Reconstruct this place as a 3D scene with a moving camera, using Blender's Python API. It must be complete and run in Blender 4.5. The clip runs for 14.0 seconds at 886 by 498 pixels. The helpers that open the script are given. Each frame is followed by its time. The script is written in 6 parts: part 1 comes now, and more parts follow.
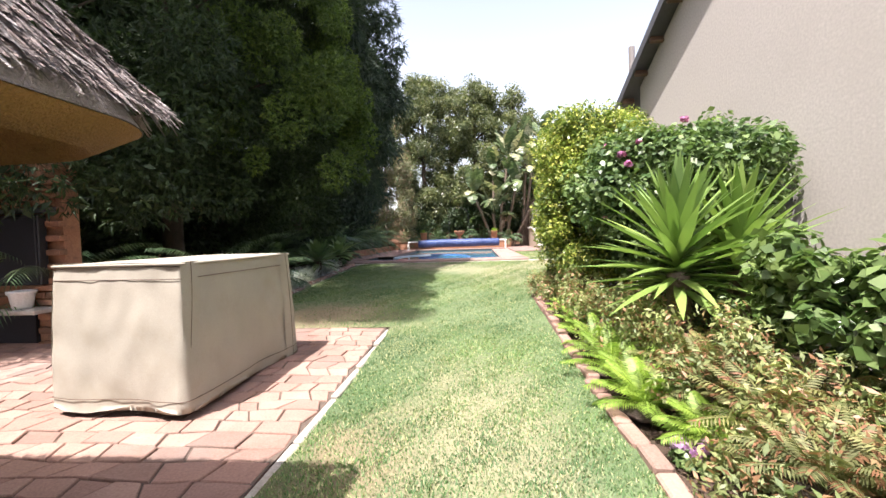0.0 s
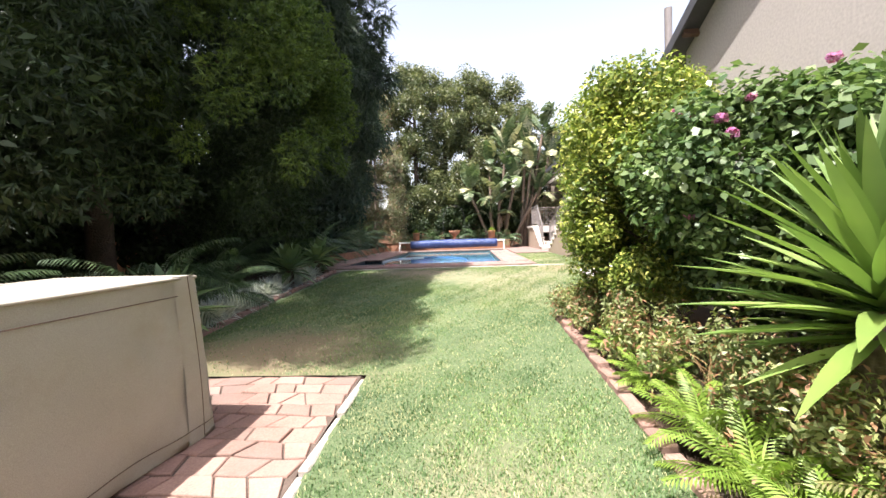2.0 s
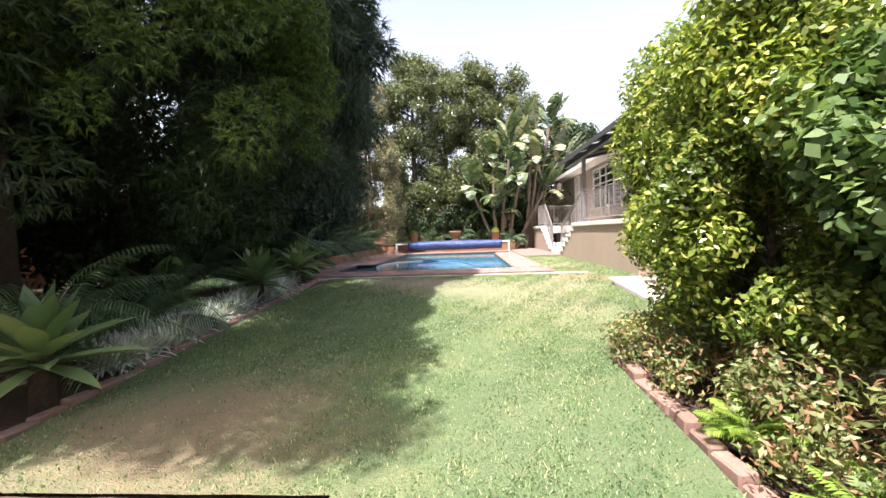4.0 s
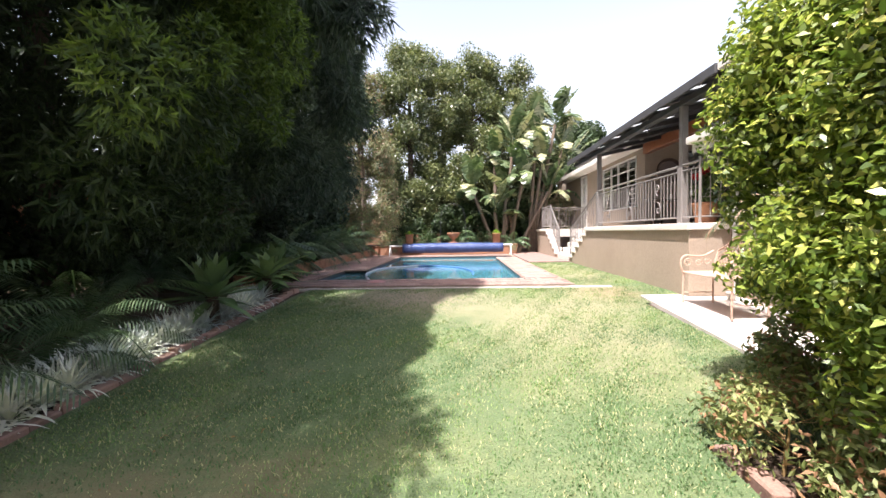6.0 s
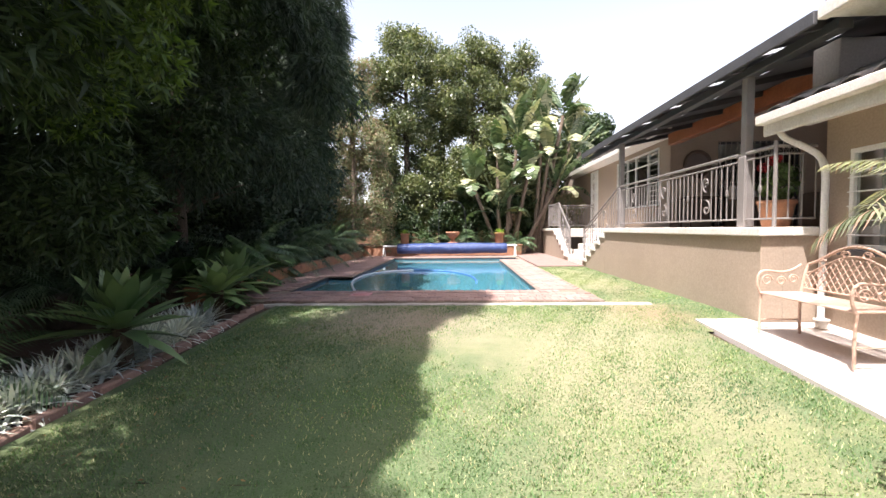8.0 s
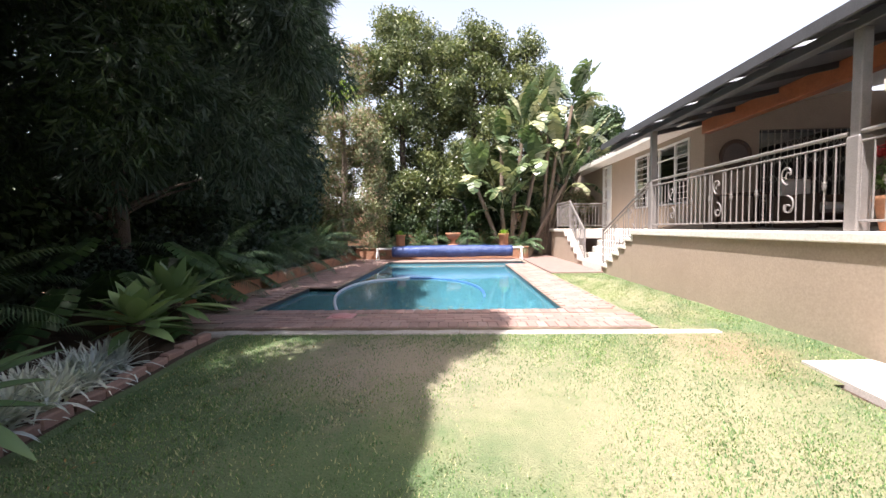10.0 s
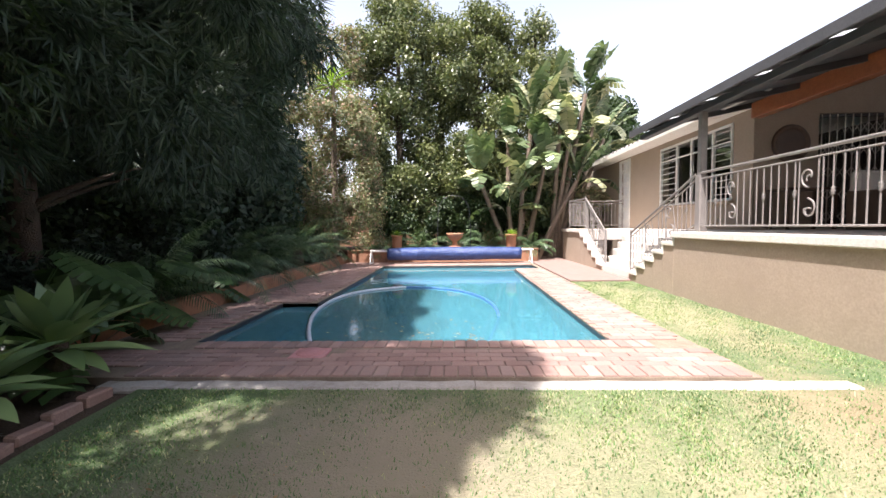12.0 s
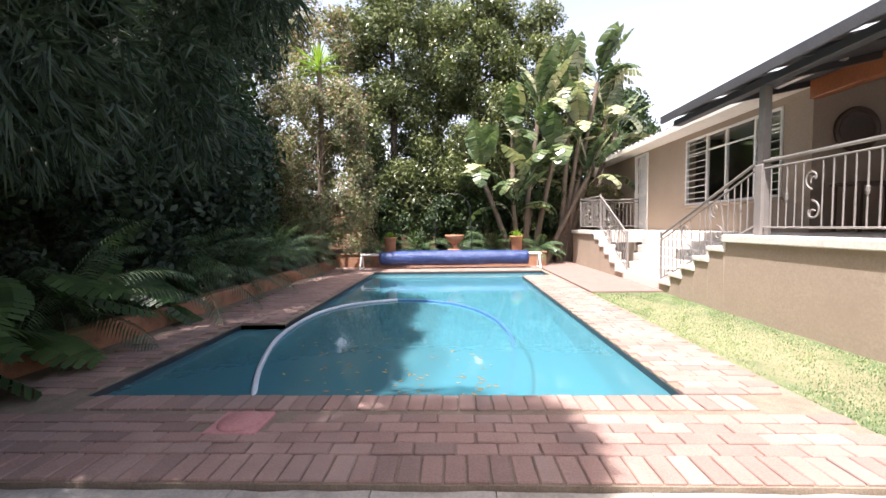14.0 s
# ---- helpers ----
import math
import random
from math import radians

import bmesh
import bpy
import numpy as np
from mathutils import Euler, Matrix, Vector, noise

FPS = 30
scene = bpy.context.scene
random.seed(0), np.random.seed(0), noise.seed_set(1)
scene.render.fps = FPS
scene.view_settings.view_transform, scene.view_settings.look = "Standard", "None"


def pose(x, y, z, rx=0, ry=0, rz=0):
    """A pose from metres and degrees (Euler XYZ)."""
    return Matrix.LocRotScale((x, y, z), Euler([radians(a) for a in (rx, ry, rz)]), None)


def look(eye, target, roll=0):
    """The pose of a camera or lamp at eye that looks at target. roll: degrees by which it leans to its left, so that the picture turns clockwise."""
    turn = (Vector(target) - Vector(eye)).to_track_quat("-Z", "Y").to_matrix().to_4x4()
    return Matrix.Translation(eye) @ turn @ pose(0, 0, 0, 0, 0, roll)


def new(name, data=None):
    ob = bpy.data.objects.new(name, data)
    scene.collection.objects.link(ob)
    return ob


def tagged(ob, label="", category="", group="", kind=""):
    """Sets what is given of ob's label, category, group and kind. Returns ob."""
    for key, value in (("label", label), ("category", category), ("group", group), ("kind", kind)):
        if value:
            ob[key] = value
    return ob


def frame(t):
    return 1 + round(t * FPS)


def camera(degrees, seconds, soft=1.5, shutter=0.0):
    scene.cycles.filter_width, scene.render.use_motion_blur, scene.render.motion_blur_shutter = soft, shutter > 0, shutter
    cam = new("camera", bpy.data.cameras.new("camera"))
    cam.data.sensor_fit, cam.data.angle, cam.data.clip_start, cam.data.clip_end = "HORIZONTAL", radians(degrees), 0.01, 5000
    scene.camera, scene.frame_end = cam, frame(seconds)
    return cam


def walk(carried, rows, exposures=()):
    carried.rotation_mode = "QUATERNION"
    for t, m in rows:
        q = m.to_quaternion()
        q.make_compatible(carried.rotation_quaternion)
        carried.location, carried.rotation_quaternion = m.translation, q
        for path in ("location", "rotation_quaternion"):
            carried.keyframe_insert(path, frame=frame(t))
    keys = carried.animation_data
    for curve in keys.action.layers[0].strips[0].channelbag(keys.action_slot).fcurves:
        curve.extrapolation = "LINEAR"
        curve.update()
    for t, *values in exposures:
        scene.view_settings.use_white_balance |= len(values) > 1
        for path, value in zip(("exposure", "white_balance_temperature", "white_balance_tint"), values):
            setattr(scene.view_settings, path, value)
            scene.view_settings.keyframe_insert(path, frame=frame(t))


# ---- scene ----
cam = camera(96.0, 14.0)
# seconds, eye, target, roll
PATH = [
    (0, (0.931, 2.237, 0.708), (0.758, 4.228, 0.64), -1.8),
    (0.5, (0.892, 2.56, 0.712), (0.729, 4.552, 0.642), -2.0),
    (1, (0.865, 2.887, 0.729), (0.712, 4.88, 0.662), -2.3),
    (1.5, (0.811, 3.308, 0.768), (0.669, 5.302, 0.695), -2.0),
    (2, (0.763, 3.658, 0.78), (0.625, 5.652, 0.705), -2.0),
    (2.5, (0.692, 4.017, 0.805), (0.556, 6.011, 0.729), -2.0),
    (3, (0.645, 4.372, 0.814), (0.514, 6.367, 0.737), -2.1),
    (5.5, (0.427, 6.019, 0.92), (0.318, 8.015, 0.839), -1.3),
    (6, (0.398, 6.297, 0.947), (0.296, 8.293, 0.864), -1.0),
    (6.5, (0.38, 6.653, 0.98), (0.283, 8.649, 0.892), -0.9),
    (7, (0.38, 6.986, 1.002), (0.286, 8.982, 0.91), -0.8),
    (7.5, (0.347, 7.308, 1.026), (0.255, 9.304, 0.931), -0.7),
    (8, (0.317, 7.661, 1.045), (0.225, 9.656, 0.945), -0.7),
    (10.5, (0.151, 9.375, 1.118), (0.075, 11.371, 1.012), -0.8),
    (11, (0.116, 9.725, 1.127), (0.04, 11.721, 1.019), -0.7),
    (11.5, (0.095, 10.065, 1.152), (0.02, 12.061, 1.041), -0.8),
    (12, (0.065, 10.412, 1.17), (-0.008, 12.407, 1.055), -0.8),
    (12.5, (0.04, 10.738, 1.179), (-0.029, 12.733, 1.063), -0.7),
    (13, (0.01, 11.102, 1.187), (-0.057, 13.098, 1.072), -0.8),
    (13.5, (-0.005, 11.342, 1.196), (-0.071, 13.337, 1.08), -0.8),
    (14, (0.016, 11.684, 1.188), (-0.048, 13.68, 1.075), -0.8),
]
EXPOSURE = 1.33
walk(cam, [(t, look(eye, target, roll)) for t, eye, target, roll in PATH], exposures=[(0.0, EXPOSURE, 6450, 16), (14.0, EXPOSURE, 6450, 16)])

# ---- daylight ----
TO_SUN = Vector((-0.25, -0.37, 1.0)).normalized()
world = bpy.data.worlds.new("sky")
scene.world = world
world.use_nodes = True
wt = world.node_tree
sky = wt.nodes.new("ShaderNodeTexSky")
sky.sky_type = "NISHITA"
sky.sun_disc = False
sky.sun_elevation = math.asin(TO_SUN.z)
sky.sun_rotation = math.atan2(TO_SUN.x, TO_SUN.y)
sky.dust_density = 5.0
wt.links.new(sky.outputs[0], wt.nodes["Background"].inputs[0])
wt.nodes["Background"].inputs[1].default_value = 0.11
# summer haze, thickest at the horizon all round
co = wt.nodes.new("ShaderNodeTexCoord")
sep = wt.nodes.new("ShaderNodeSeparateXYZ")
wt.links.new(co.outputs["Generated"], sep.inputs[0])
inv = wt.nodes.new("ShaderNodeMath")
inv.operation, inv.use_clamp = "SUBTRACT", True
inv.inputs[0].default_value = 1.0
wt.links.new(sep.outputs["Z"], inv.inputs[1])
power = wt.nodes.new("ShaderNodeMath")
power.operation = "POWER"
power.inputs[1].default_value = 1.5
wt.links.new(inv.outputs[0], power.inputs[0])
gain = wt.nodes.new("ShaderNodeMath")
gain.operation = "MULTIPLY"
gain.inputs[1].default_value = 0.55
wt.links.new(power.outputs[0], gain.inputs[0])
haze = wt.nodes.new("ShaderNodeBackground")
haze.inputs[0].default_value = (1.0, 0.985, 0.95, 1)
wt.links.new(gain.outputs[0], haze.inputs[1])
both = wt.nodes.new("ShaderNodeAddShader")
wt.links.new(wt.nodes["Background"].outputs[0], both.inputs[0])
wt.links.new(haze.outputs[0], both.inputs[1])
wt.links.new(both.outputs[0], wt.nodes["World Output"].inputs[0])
sun_data = bpy.data.lights.new("sun", "SUN")
sun_data.energy, sun_data.angle, sun_data.color = 5.0, radians(0.55), (1.0, 0.965, 0.92)
sun = new("sun", sun_data)
sun.matrix_world = look(TO_SUN * 40, (0, 0, 0))


# ---- materials ----
def base(name):
    m = bpy.data.materials.new(name)
    m.use_nodes = True
    nt = m.node_tree
    return m, nt, nt.nodes["Principled BSDF"]


def node(nt, kind, **inputs):
    n = nt.nodes.new(kind)
    for k, v in inputs.items():
        n.inputs[k.replace("_", " ")].default_value = v
    return n


def ramp(nt, src, stops):
    r = nt.nodes.new("ShaderNodeValToRGB")
    el = r.color_ramp.elements
    while len(el) < len(stops):
        el.new(0.5)
    for e, (p, c) in zip(el, stops):
        e.position, e.color = p, (*c, 1)
    nt.links.new(src, r.inputs[0])
    return r.outputs[0]


def mixed(nt, fac, a, b, mode="MIX"):
    n = nt.nodes.new("ShaderNodeMix")
    n.data_type, n.blend_type = "RGBA", mode
    for sock, v in ((n.inputs[0], fac), (n.inputs[6], a), (n.inputs[7], b)):
        if isinstance(v, (int, float)):
            sock.default_value = v
        elif isinstance(v, tuple):
            sock.default_value = (*v, 1)
        else:
            nt.links.new(v, sock)
    return n.outputs[2]


def surface(name, a, b, scale=3.0, fine=60.0, rough=0.8, bump=0.3, metal=0.0, stain=None, stain_at=1.2, spread=0.0, dist=0.01):
    """Two tones at two scales, fine relief, stains, and a random tone for each piece."""
    m, nt, p = base(name)
    co = nt.nodes.new("ShaderNodeTexCoord").outputs["Object"]
    geo = nt.nodes.new("ShaderNodeNewGeometry").outputs["Position"]
    big, small = node(nt, "ShaderNodeTexNoise", Scale=scale, Detail=6.0, Roughness=0.6), node(nt, "ShaderNodeTexNoise", Scale=fine, Detail=5.0)
    nt.links.new(geo, big.inputs["Vector"]), nt.links.new(geo, small.inputs["Vector"])
    col = ramp(nt, big.outputs[0], [(0.3, a), (0.7, b)])
    col = mixed(nt, 0.35, col, ramp(nt, small.outputs[0], [(0.25, tuple(c * 0.6 for c in a)), (0.75, tuple(min(1, c * 1.25) for c in b))]))
    if stain:
        st = node(nt, "ShaderNodeTexNoise", Scale=stain_at, Detail=8.0, Roughness=0.7)
        nt.links.new(geo, st.inputs["Vector"])
        f = ramp(nt, st.outputs[0], [(0.5, (0, 0, 0)), (0.68, (0.75, 0.75, 0.75))])
        col = mixed(nt, f, col, stain)
    if spread:
        ob = nt.nodes.new("ShaderNodeObjectInfo").outputs["Random"]
        isl = nt.nodes.new("ShaderNodeNewGeometry").outputs["Random Per Island"]
        add = nt.nodes.new("ShaderNodeMath")
        add.operation = "ADD"
        nt.links.new(ob, add.inputs[0]), nt.links.new(isl, add.inputs[1])
        fr = nt.nodes.new("ShaderNodeMath")
        fr.operation = "FRACT"
        nt.links.new(add.outputs[0], fr.inputs[0])
        col = mixed(nt, 1.0, col, ramp(nt, fr.outputs[0], [(0, (1 - spread,) * 3), (0.5, (1, 1 - spread * 0.25, 1 - spread * 0.3)), (1, (1 + spread * 0.3,) * 3)]), "MULTIPLY")
    nt.links.new(col, p.inputs["Base Color"])
    p.inputs["Roughness"].default_value, p.inputs["Metallic"].default_value = rough, metal
    if bump:
        b2 = node(nt, "ShaderNodeBump", Strength=bump, Distance=dist)
        nt.links.new(small.outputs[0], b2.inputs["Height"])
        nt.links.new(b2.outputs[0], p.inputs["Normal"])
    return m


def leafy(name, dark, light, rough=0.5, trans=0.3, odd=None, odd_share=0.06, patch=1.5):
    """Leaves: a tone for each leaf, patches of tone, some light through the blade."""
    m, nt, p = base(name)
    geo = nt.nodes.new("ShaderNodeNewGeometry")
    col = ramp(nt, geo.outputs["Random Per Island"], [(0.0, dark), (0.55, tuple((x + y) / 2 for x, y in zip(dark, light))), (1.0, light)])
    n = node(nt, "ShaderNodeTexNoise", Scale=patch, Detail=4.0)
    nt.links.new(geo.outputs["Position"], n.inputs["Vector"])
    col = mixed(nt, 1.0, col, ramp(nt, n.outputs[0], [(0.3, (0.6, 0.68, 0.7)), (0.7, (1.3, 1.22, 1.0))]), "MULTIPLY")
    if odd:
        wn = nt.nodes.new("ShaderNodeTexWhiteNoise")
        wn.noise_dimensions = "1D"
        nt.links.new(geo.outputs["Random Per Island"], wn.inputs["W"])
        f = ramp(nt, wn.outputs[0], [(1 - odd_share - 0.005, (0, 0, 0)), (1 - odd_share, (1, 1, 1))])
        col = mixed(nt, f, col, odd)
    nt.links.new(col, p.inputs["Base Color"])
    p.inputs["Roughness"].default_value = rough
    tr = nt.nodes.new("ShaderNodeBsdfTranslucent")
    nt.links.new(mixed(nt, 1.0, col, (1.1, 1.25, 0.75), "MULTIPLY"), tr.inputs[0])
    mx = nt.nodes.new("ShaderNodeMixShader")
    mx.inputs[0].default_value = trans
    out = nt.nodes["Material Output"]
    nt.links.new(p.outputs[0], mx.inputs[1]), nt.links.new(tr.outputs[0], mx.inputs[2]), nt.links.new(mx.outputs[0], out.inputs[0])
    return m


def glassy(name, colour, rough, ior, wave=0.0, wave_scale=6.0, clear=1.0):
    m, nt, p = base(name)
    p.inputs["Base Color"].default_value = (*colour, 1)
    p.inputs["Roughness"].default_value, p.inputs["IOR"].default_value, p.inputs["Transmission Weight"].default_value = rough, ior, clear
    if wave:
        n = node(nt, "ShaderNodeTexNoise", Scale=wave_scale, Detail=2.0)
        nt.links.new(nt.nodes.new("ShaderNodeNewGeometry").outputs["Position"], n.inputs["Vector"])
        b = node(nt, "ShaderNodeBump", Strength=wave, Distance=0.02)
        nt.links.new(n.outputs[0], b.inputs["Height"]), nt.links.new(b.outputs[0], p.inputs["Normal"])
    return m


LAWN = surface("lawn_turf", (0.078, 0.15, 0.05), (0.185, 0.225, 0.11), 1.1, 90, 0.9, 0.9, stain=(0.24, 0.27, 0.11), stain_at=0.55, dist=0.03)
BLADE = leafy("grass_blade", (0.07, 0.165, 0.05), (0.24, 0.315, 0.155), 0.6, 0.3, odd=(0.46, 0.44, 0.24), odd_share=0.14, patch=0.9)


def toned_patches(m, spots, tone):
    """Ragged patches (x, y, half widths), worn or sunlit in tone, mixed over a ground material."""
    nt = m.node_tree
    p = nt.nodes["Principled BSDF"]
    geo = nt.nodes.new("ShaderNodeNewGeometry").outputs["Position"]
    col = p.inputs["Base Color"].links[0].from_socket
    nz = node(nt, "ShaderNodeTexNoise", Scale=2.6, Detail=7.0, Roughness=0.7)
    nt.links.new(geo, nz.inputs["Vector"])
    for x, y, rx, ry in spots:
        mp = nt.nodes.new("ShaderNodeVectorMath")
        mp.operation = "SUBTRACT"
        nt.links.new(geo, mp.inputs[0])
        mp.inputs[1].default_value = (x, y, 0)
        sc = nt.nodes.new("ShaderNodeVectorMath")
        sc.operation = "MULTIPLY"
        sc.inputs[1].default_value = (1 / rx, 1 / ry, 0)
        nt.links.new(mp.outputs[0], sc.inputs[0])
        ln = nt.nodes.new("ShaderNodeVectorMath")
        ln.operation = "LENGTH"
        nt.links.new(sc.outputs[0], ln.inputs[0])
        ad = nt.nodes.new("ShaderNodeMath")
        ad.operation = "MULTIPLY_ADD"
        ad.inputs[1].default_value = 1.6
        nt.links.new(nz.outputs[0], ad.inputs[0])
        nt.links.new(ln.outputs["Value"], ad.inputs[2])
        half = nt.nodes.new("ShaderNodeMath")
        half.operation = "MULTIPLY"
        half.inputs[1].default_value = 0.5
        nt.links.new(ad.outputs[0], half.inputs[0])
        f = ramp(nt, half.outputs[0], [(0.55, (1, 1, 1)), (0.95, (0, 0, 0))])
        col = mixed(nt, f, col, tone)
    nt.links.new(col, p.inputs["Base Color"])


toned_patches(LAWN, [(-1.2, 7.4, 1.3, 1.1), (2.6, 12.8, 0.9, 1.0), (0.3, 4.2, 0.5, 0.7), (3.0, 16.0, 0.5, 2.5)], (0.27, 0.215, 0.125))
toned_patches(LAWN, [(-0.35, 12.5, 1.5, 1.1)], (0.34, 0.29, 0.20))
# straw tone where the lawn lies in sun; its paler lit look is painted in
toned_patches(LAWN, [(1.5, 11.4, 1.5, 2.4), (2.9, 16.5, 1.0, 3.0), (0.9, 4.6, 0.7, 1.4)], (0.30, 0.285, 0.165))
SOIL = surface("bed_soil", (0.05, 0.032, 0.02), (0.11, 0.07, 0.045), 5, 70, 0.95, 0.9, dist=0.03)
PAVER = surface("clay_paver", (0.25, 0.155, 0.12), (0.37, 0.245, 0.195), 4, 80, 0.85, 0.35, stain=(0.27, 0.2, 0.17), spread=0.3)
DECK = surface("deck_brick", (0.275, 0.18, 0.155), (0.385, 0.26, 0.22), 4, 90, 0.85, 0.3, stain=(0.27, 0.22, 0.2), spread=0.25)
DARKJOINT = surface("earth_joint", (0.075, 0.055, 0.042), (0.15, 0.11, 0.085), 7, 120, 0.95, 0.6)
JOINT = surface("sand_joint", (0.16, 0.12, 0.09), (0.3, 0.24, 0.18), 7, 120, 0.95, 0.5)
CONCRETE = surface("old_concrete", (0.36, 0.33, 0.29), (0.48, 0.44, 0.385), 5, 60, 0.9, 0.6, stain=(0.25, 0.22, 0.18), stain_at=4)
SLAB = surface("pale_slab", (0.56, 0.50, 0.46), (0.68, 0.62, 0.57), 2, 70, 0.85, 0.2, stain=(0.48, 0.42, 0.38))
WALL = surface("tan_plaster", (0.36, 0.285, 0.22), (0.41, 0.325, 0.25), 0.9, 45, 0.85, 0.05, stain=(0.33, 0.26, 0.2), stain_at=0.8)
GABLE = surface("grey_beige_plaster", (0.42, 0.385, 0.35), (0.46, 0.42, 0.385), 0.8, 40, 0.85, 0.05, stain=(0.39, 0.355, 0.32), stain_at=0.7)
WHITE = surface("white_paint", (0.74, 0.72, 0.68), (0.82, 0.80, 0.77), 3, 60, 0.5, 0.08)
COPING = surface("cream_coping", (0.66, 0.62, 0.56), (0.76, 0.72, 0.66), 3, 50, 0.8, 0.25, stain=(0.55, 0.48, 0.4), stain_at=3)
STEEL = surface("grey_painted_steel", (0.20, 0.18, 0.17), (0.27, 0.245, 0.23), 8, 90, 0.4, 0.08)
FASCIA = surface("dark_grey_fascia", (0.055, 0.055, 0.06), (0.085, 0.085, 0.09), 4, 60, 0.6, 0.1)
SHEET = surface("translucent_roof_sheet", (0.45, 0.46, 0.47), (0.55, 0.55, 0.55), 3, 30, 0.5, 0.05)
TILE = surface("weathered_roof_tile", (0.27, 0.27, 0.27), (0.40, 0.39, 0.38), 5, 60, 0.8, 0.3, spread=0.25)
WOODBEAM = surface("varnished_red_wood", (0.28, 0.085, 0.03), (0.38, 0.13, 0.05), 3, 30, 0.4, 0.1)
BRICK = surface("rough_red_brick", (0.30, 0.15, 0.09), (0.44, 0.25, 0.15), 6, 70, 0.9, 0.7, stain=(0.14, 0.09, 0.07), stain_at=5, spread=0.4)
MORTAR = surface("mortar", (0.25, 0.19, 0.14), (0.34, 0.27, 0.2), 8, 90, 0.95, 0.5)
THATCH = surface("grey_thatch", (0.17, 0.15, 0.145), (0.44, 0.415, 0.40), 6, 110, 0.95, 0.9, spread=0.6, dist=0.03)
REED = surface("golden_reed_underside", (0.22, 0.105, 0.03), (0.36, 0.19, 0.06), 4, 140, 0.85, 0.8, dist=0.02)
CANVAS = surface("beige_canvas", (0.33, 0.305, 0.25), (0.395, 0.36, 0.295), 2, 220, 0.85, 0.25, stain=(0.31, 0.275, 0.21), stain_at=2.5)
BLACK = surface("black_painted_steel", (0.012, 0.013, 0.016), (0.02, 0.022, 0.028), 4, 60, 0.45, 0.1)
DARKWOOD = surface("dark_wood", (0.07, 0.04, 0.025), (0.13, 0.075, 0.045), 5, 60, 0.5, 0.2)
TERRA = surface("terracotta", (0.42, 0.19, 0.10), (0.52, 0.26, 0.15), 5, 60, 0.85, 0.3, stain=(0.3, 0.17, 0.11), stain_at=6)
PLASTER_POOL = surface("pool_plaster", (0.05, 0.22, 0.28), (0.07, 0.27, 0.33), 1.2, 30, 0.8, 0.1)
POOL_TILE = surface("pool_band_tile", (0.022, 0.026, 0.034), (0.045, 0.05, 0.06), 8, 60, 0.3, 0.05)
WATER = glassy("pool_water", (0.085, 0.26, 0.315), 0.015, 1.33, 0.12, 5.0, 0.4)
BLUE = surface("blue_pool_cover", (0.012, 0.03, 0.11), (0.03, 0.06, 0.19), 3, 25, 0.4, 0.9, stain=(0.06, 0.10, 0.26), stain_at=4, dist=0.03)
HOSE = surface("pale_hose", (0.55, 0.60, 0.66), (0.68, 0.73, 0.78), 10, 60, 0.4, 0.1)
BLUEHOSE = surface("blue_hose", (0.04, 0.12, 0.36), (0.08, 0.20, 0.46), 10, 60, 0.4, 0.1)
PINKSTEEL = surface("weathered_copper_paint", (0.50, 0.33, 0.25), (0.60, 0.42, 0.33), 8, 90, 0.6, 0.2)
CUSHION = surface("pale_fabric", (0.60, 0.55, 0.48), (0.68, 0.63, 0.56), 4, 150, 0.9, 0.3)
def lets_light(m, share):
    """Turns part of a material into a sheet that light passes through."""
    nt = m.node_tree
    tr = nt.nodes.new("ShaderNodeBsdfTranslucent")
    tr.inputs[0].default_value = (0.8, 0.82, 0.84, 1)
    mx = nt.nodes.new("ShaderNodeMixShader")
    mx.inputs[0].default_value = share
    nt.links.new(nt.nodes["Principled BSDF"].outputs[0], mx.inputs[1]), nt.links.new(tr.outputs[0], mx.inputs[2])
    nt.links.new(mx.outputs[0], nt.nodes["Material Output"].inputs[0])


lets_light(SHEET, 0.6)
GLASS = glassy("window_glass", (0.9, 0.93, 0.92), 0.02, 1.45)
# near-black wall colour stands in for the low light inside the rooms
DARKROOM = surface("darkened_interior", (0.05, 0.045, 0.04), (0.08, 0.07, 0.06), 2, 30, 0.9, 0.1)
CURTAIN = surface("white_curtain", (0.62, 0.64, 0.66), (0.72, 0.74, 0.76), 4, 80, 0.9, 0.2)
BARK = surface("brown_bark", (0.05, 0.038, 0.03), (0.11, 0.08, 0.06), 7, 50, 0.95, 0.9, dist=0.03)
PALEBARK = surface("grey_pale_bark", (0.12, 0.09, 0.07), (0.24, 0.18, 0.13), 7, 50, 0.9, 0.8, dist=0.02)
L_CONIFER = leafy("conifer_spray", (0.017, 0.035, 0.014), (0.05, 0.085, 0.026), 0.6, 0.25)
# light-green tips, with the sunlight on that side put into the colour
L_SUNLIT = leafy("sunlit_conifer_spray", (0.035, 0.068, 0.014), (0.135, 0.205, 0.036), 0.6, 0.3)
L_BLUE = leafy("blue_green_needles", (0.027, 0.046, 0.034), (0.07, 0.105, 0.07), 0.6, 0.25)
L_BACK = leafy("olive_green_leaf", (0.06, 0.085, 0.035), (0.24, 0.26, 0.13), 0.35, 0.25)
L_GREY = leafy("grey_green_leaf", (0.13, 0.15, 0.08), (0.28, 0.28, 0.17), 0.6, 0.3, odd=(0.34, 0.22, 0.16), odd_share=0.2)
L_HEDGE = leafy("yellow_green_leaf", (0.09, 0.15, 0.03), (0.31, 0.37, 0.08), 0.3, 0.3, odd=(0.55, 0.54, 0.14), odd_share=0.16)
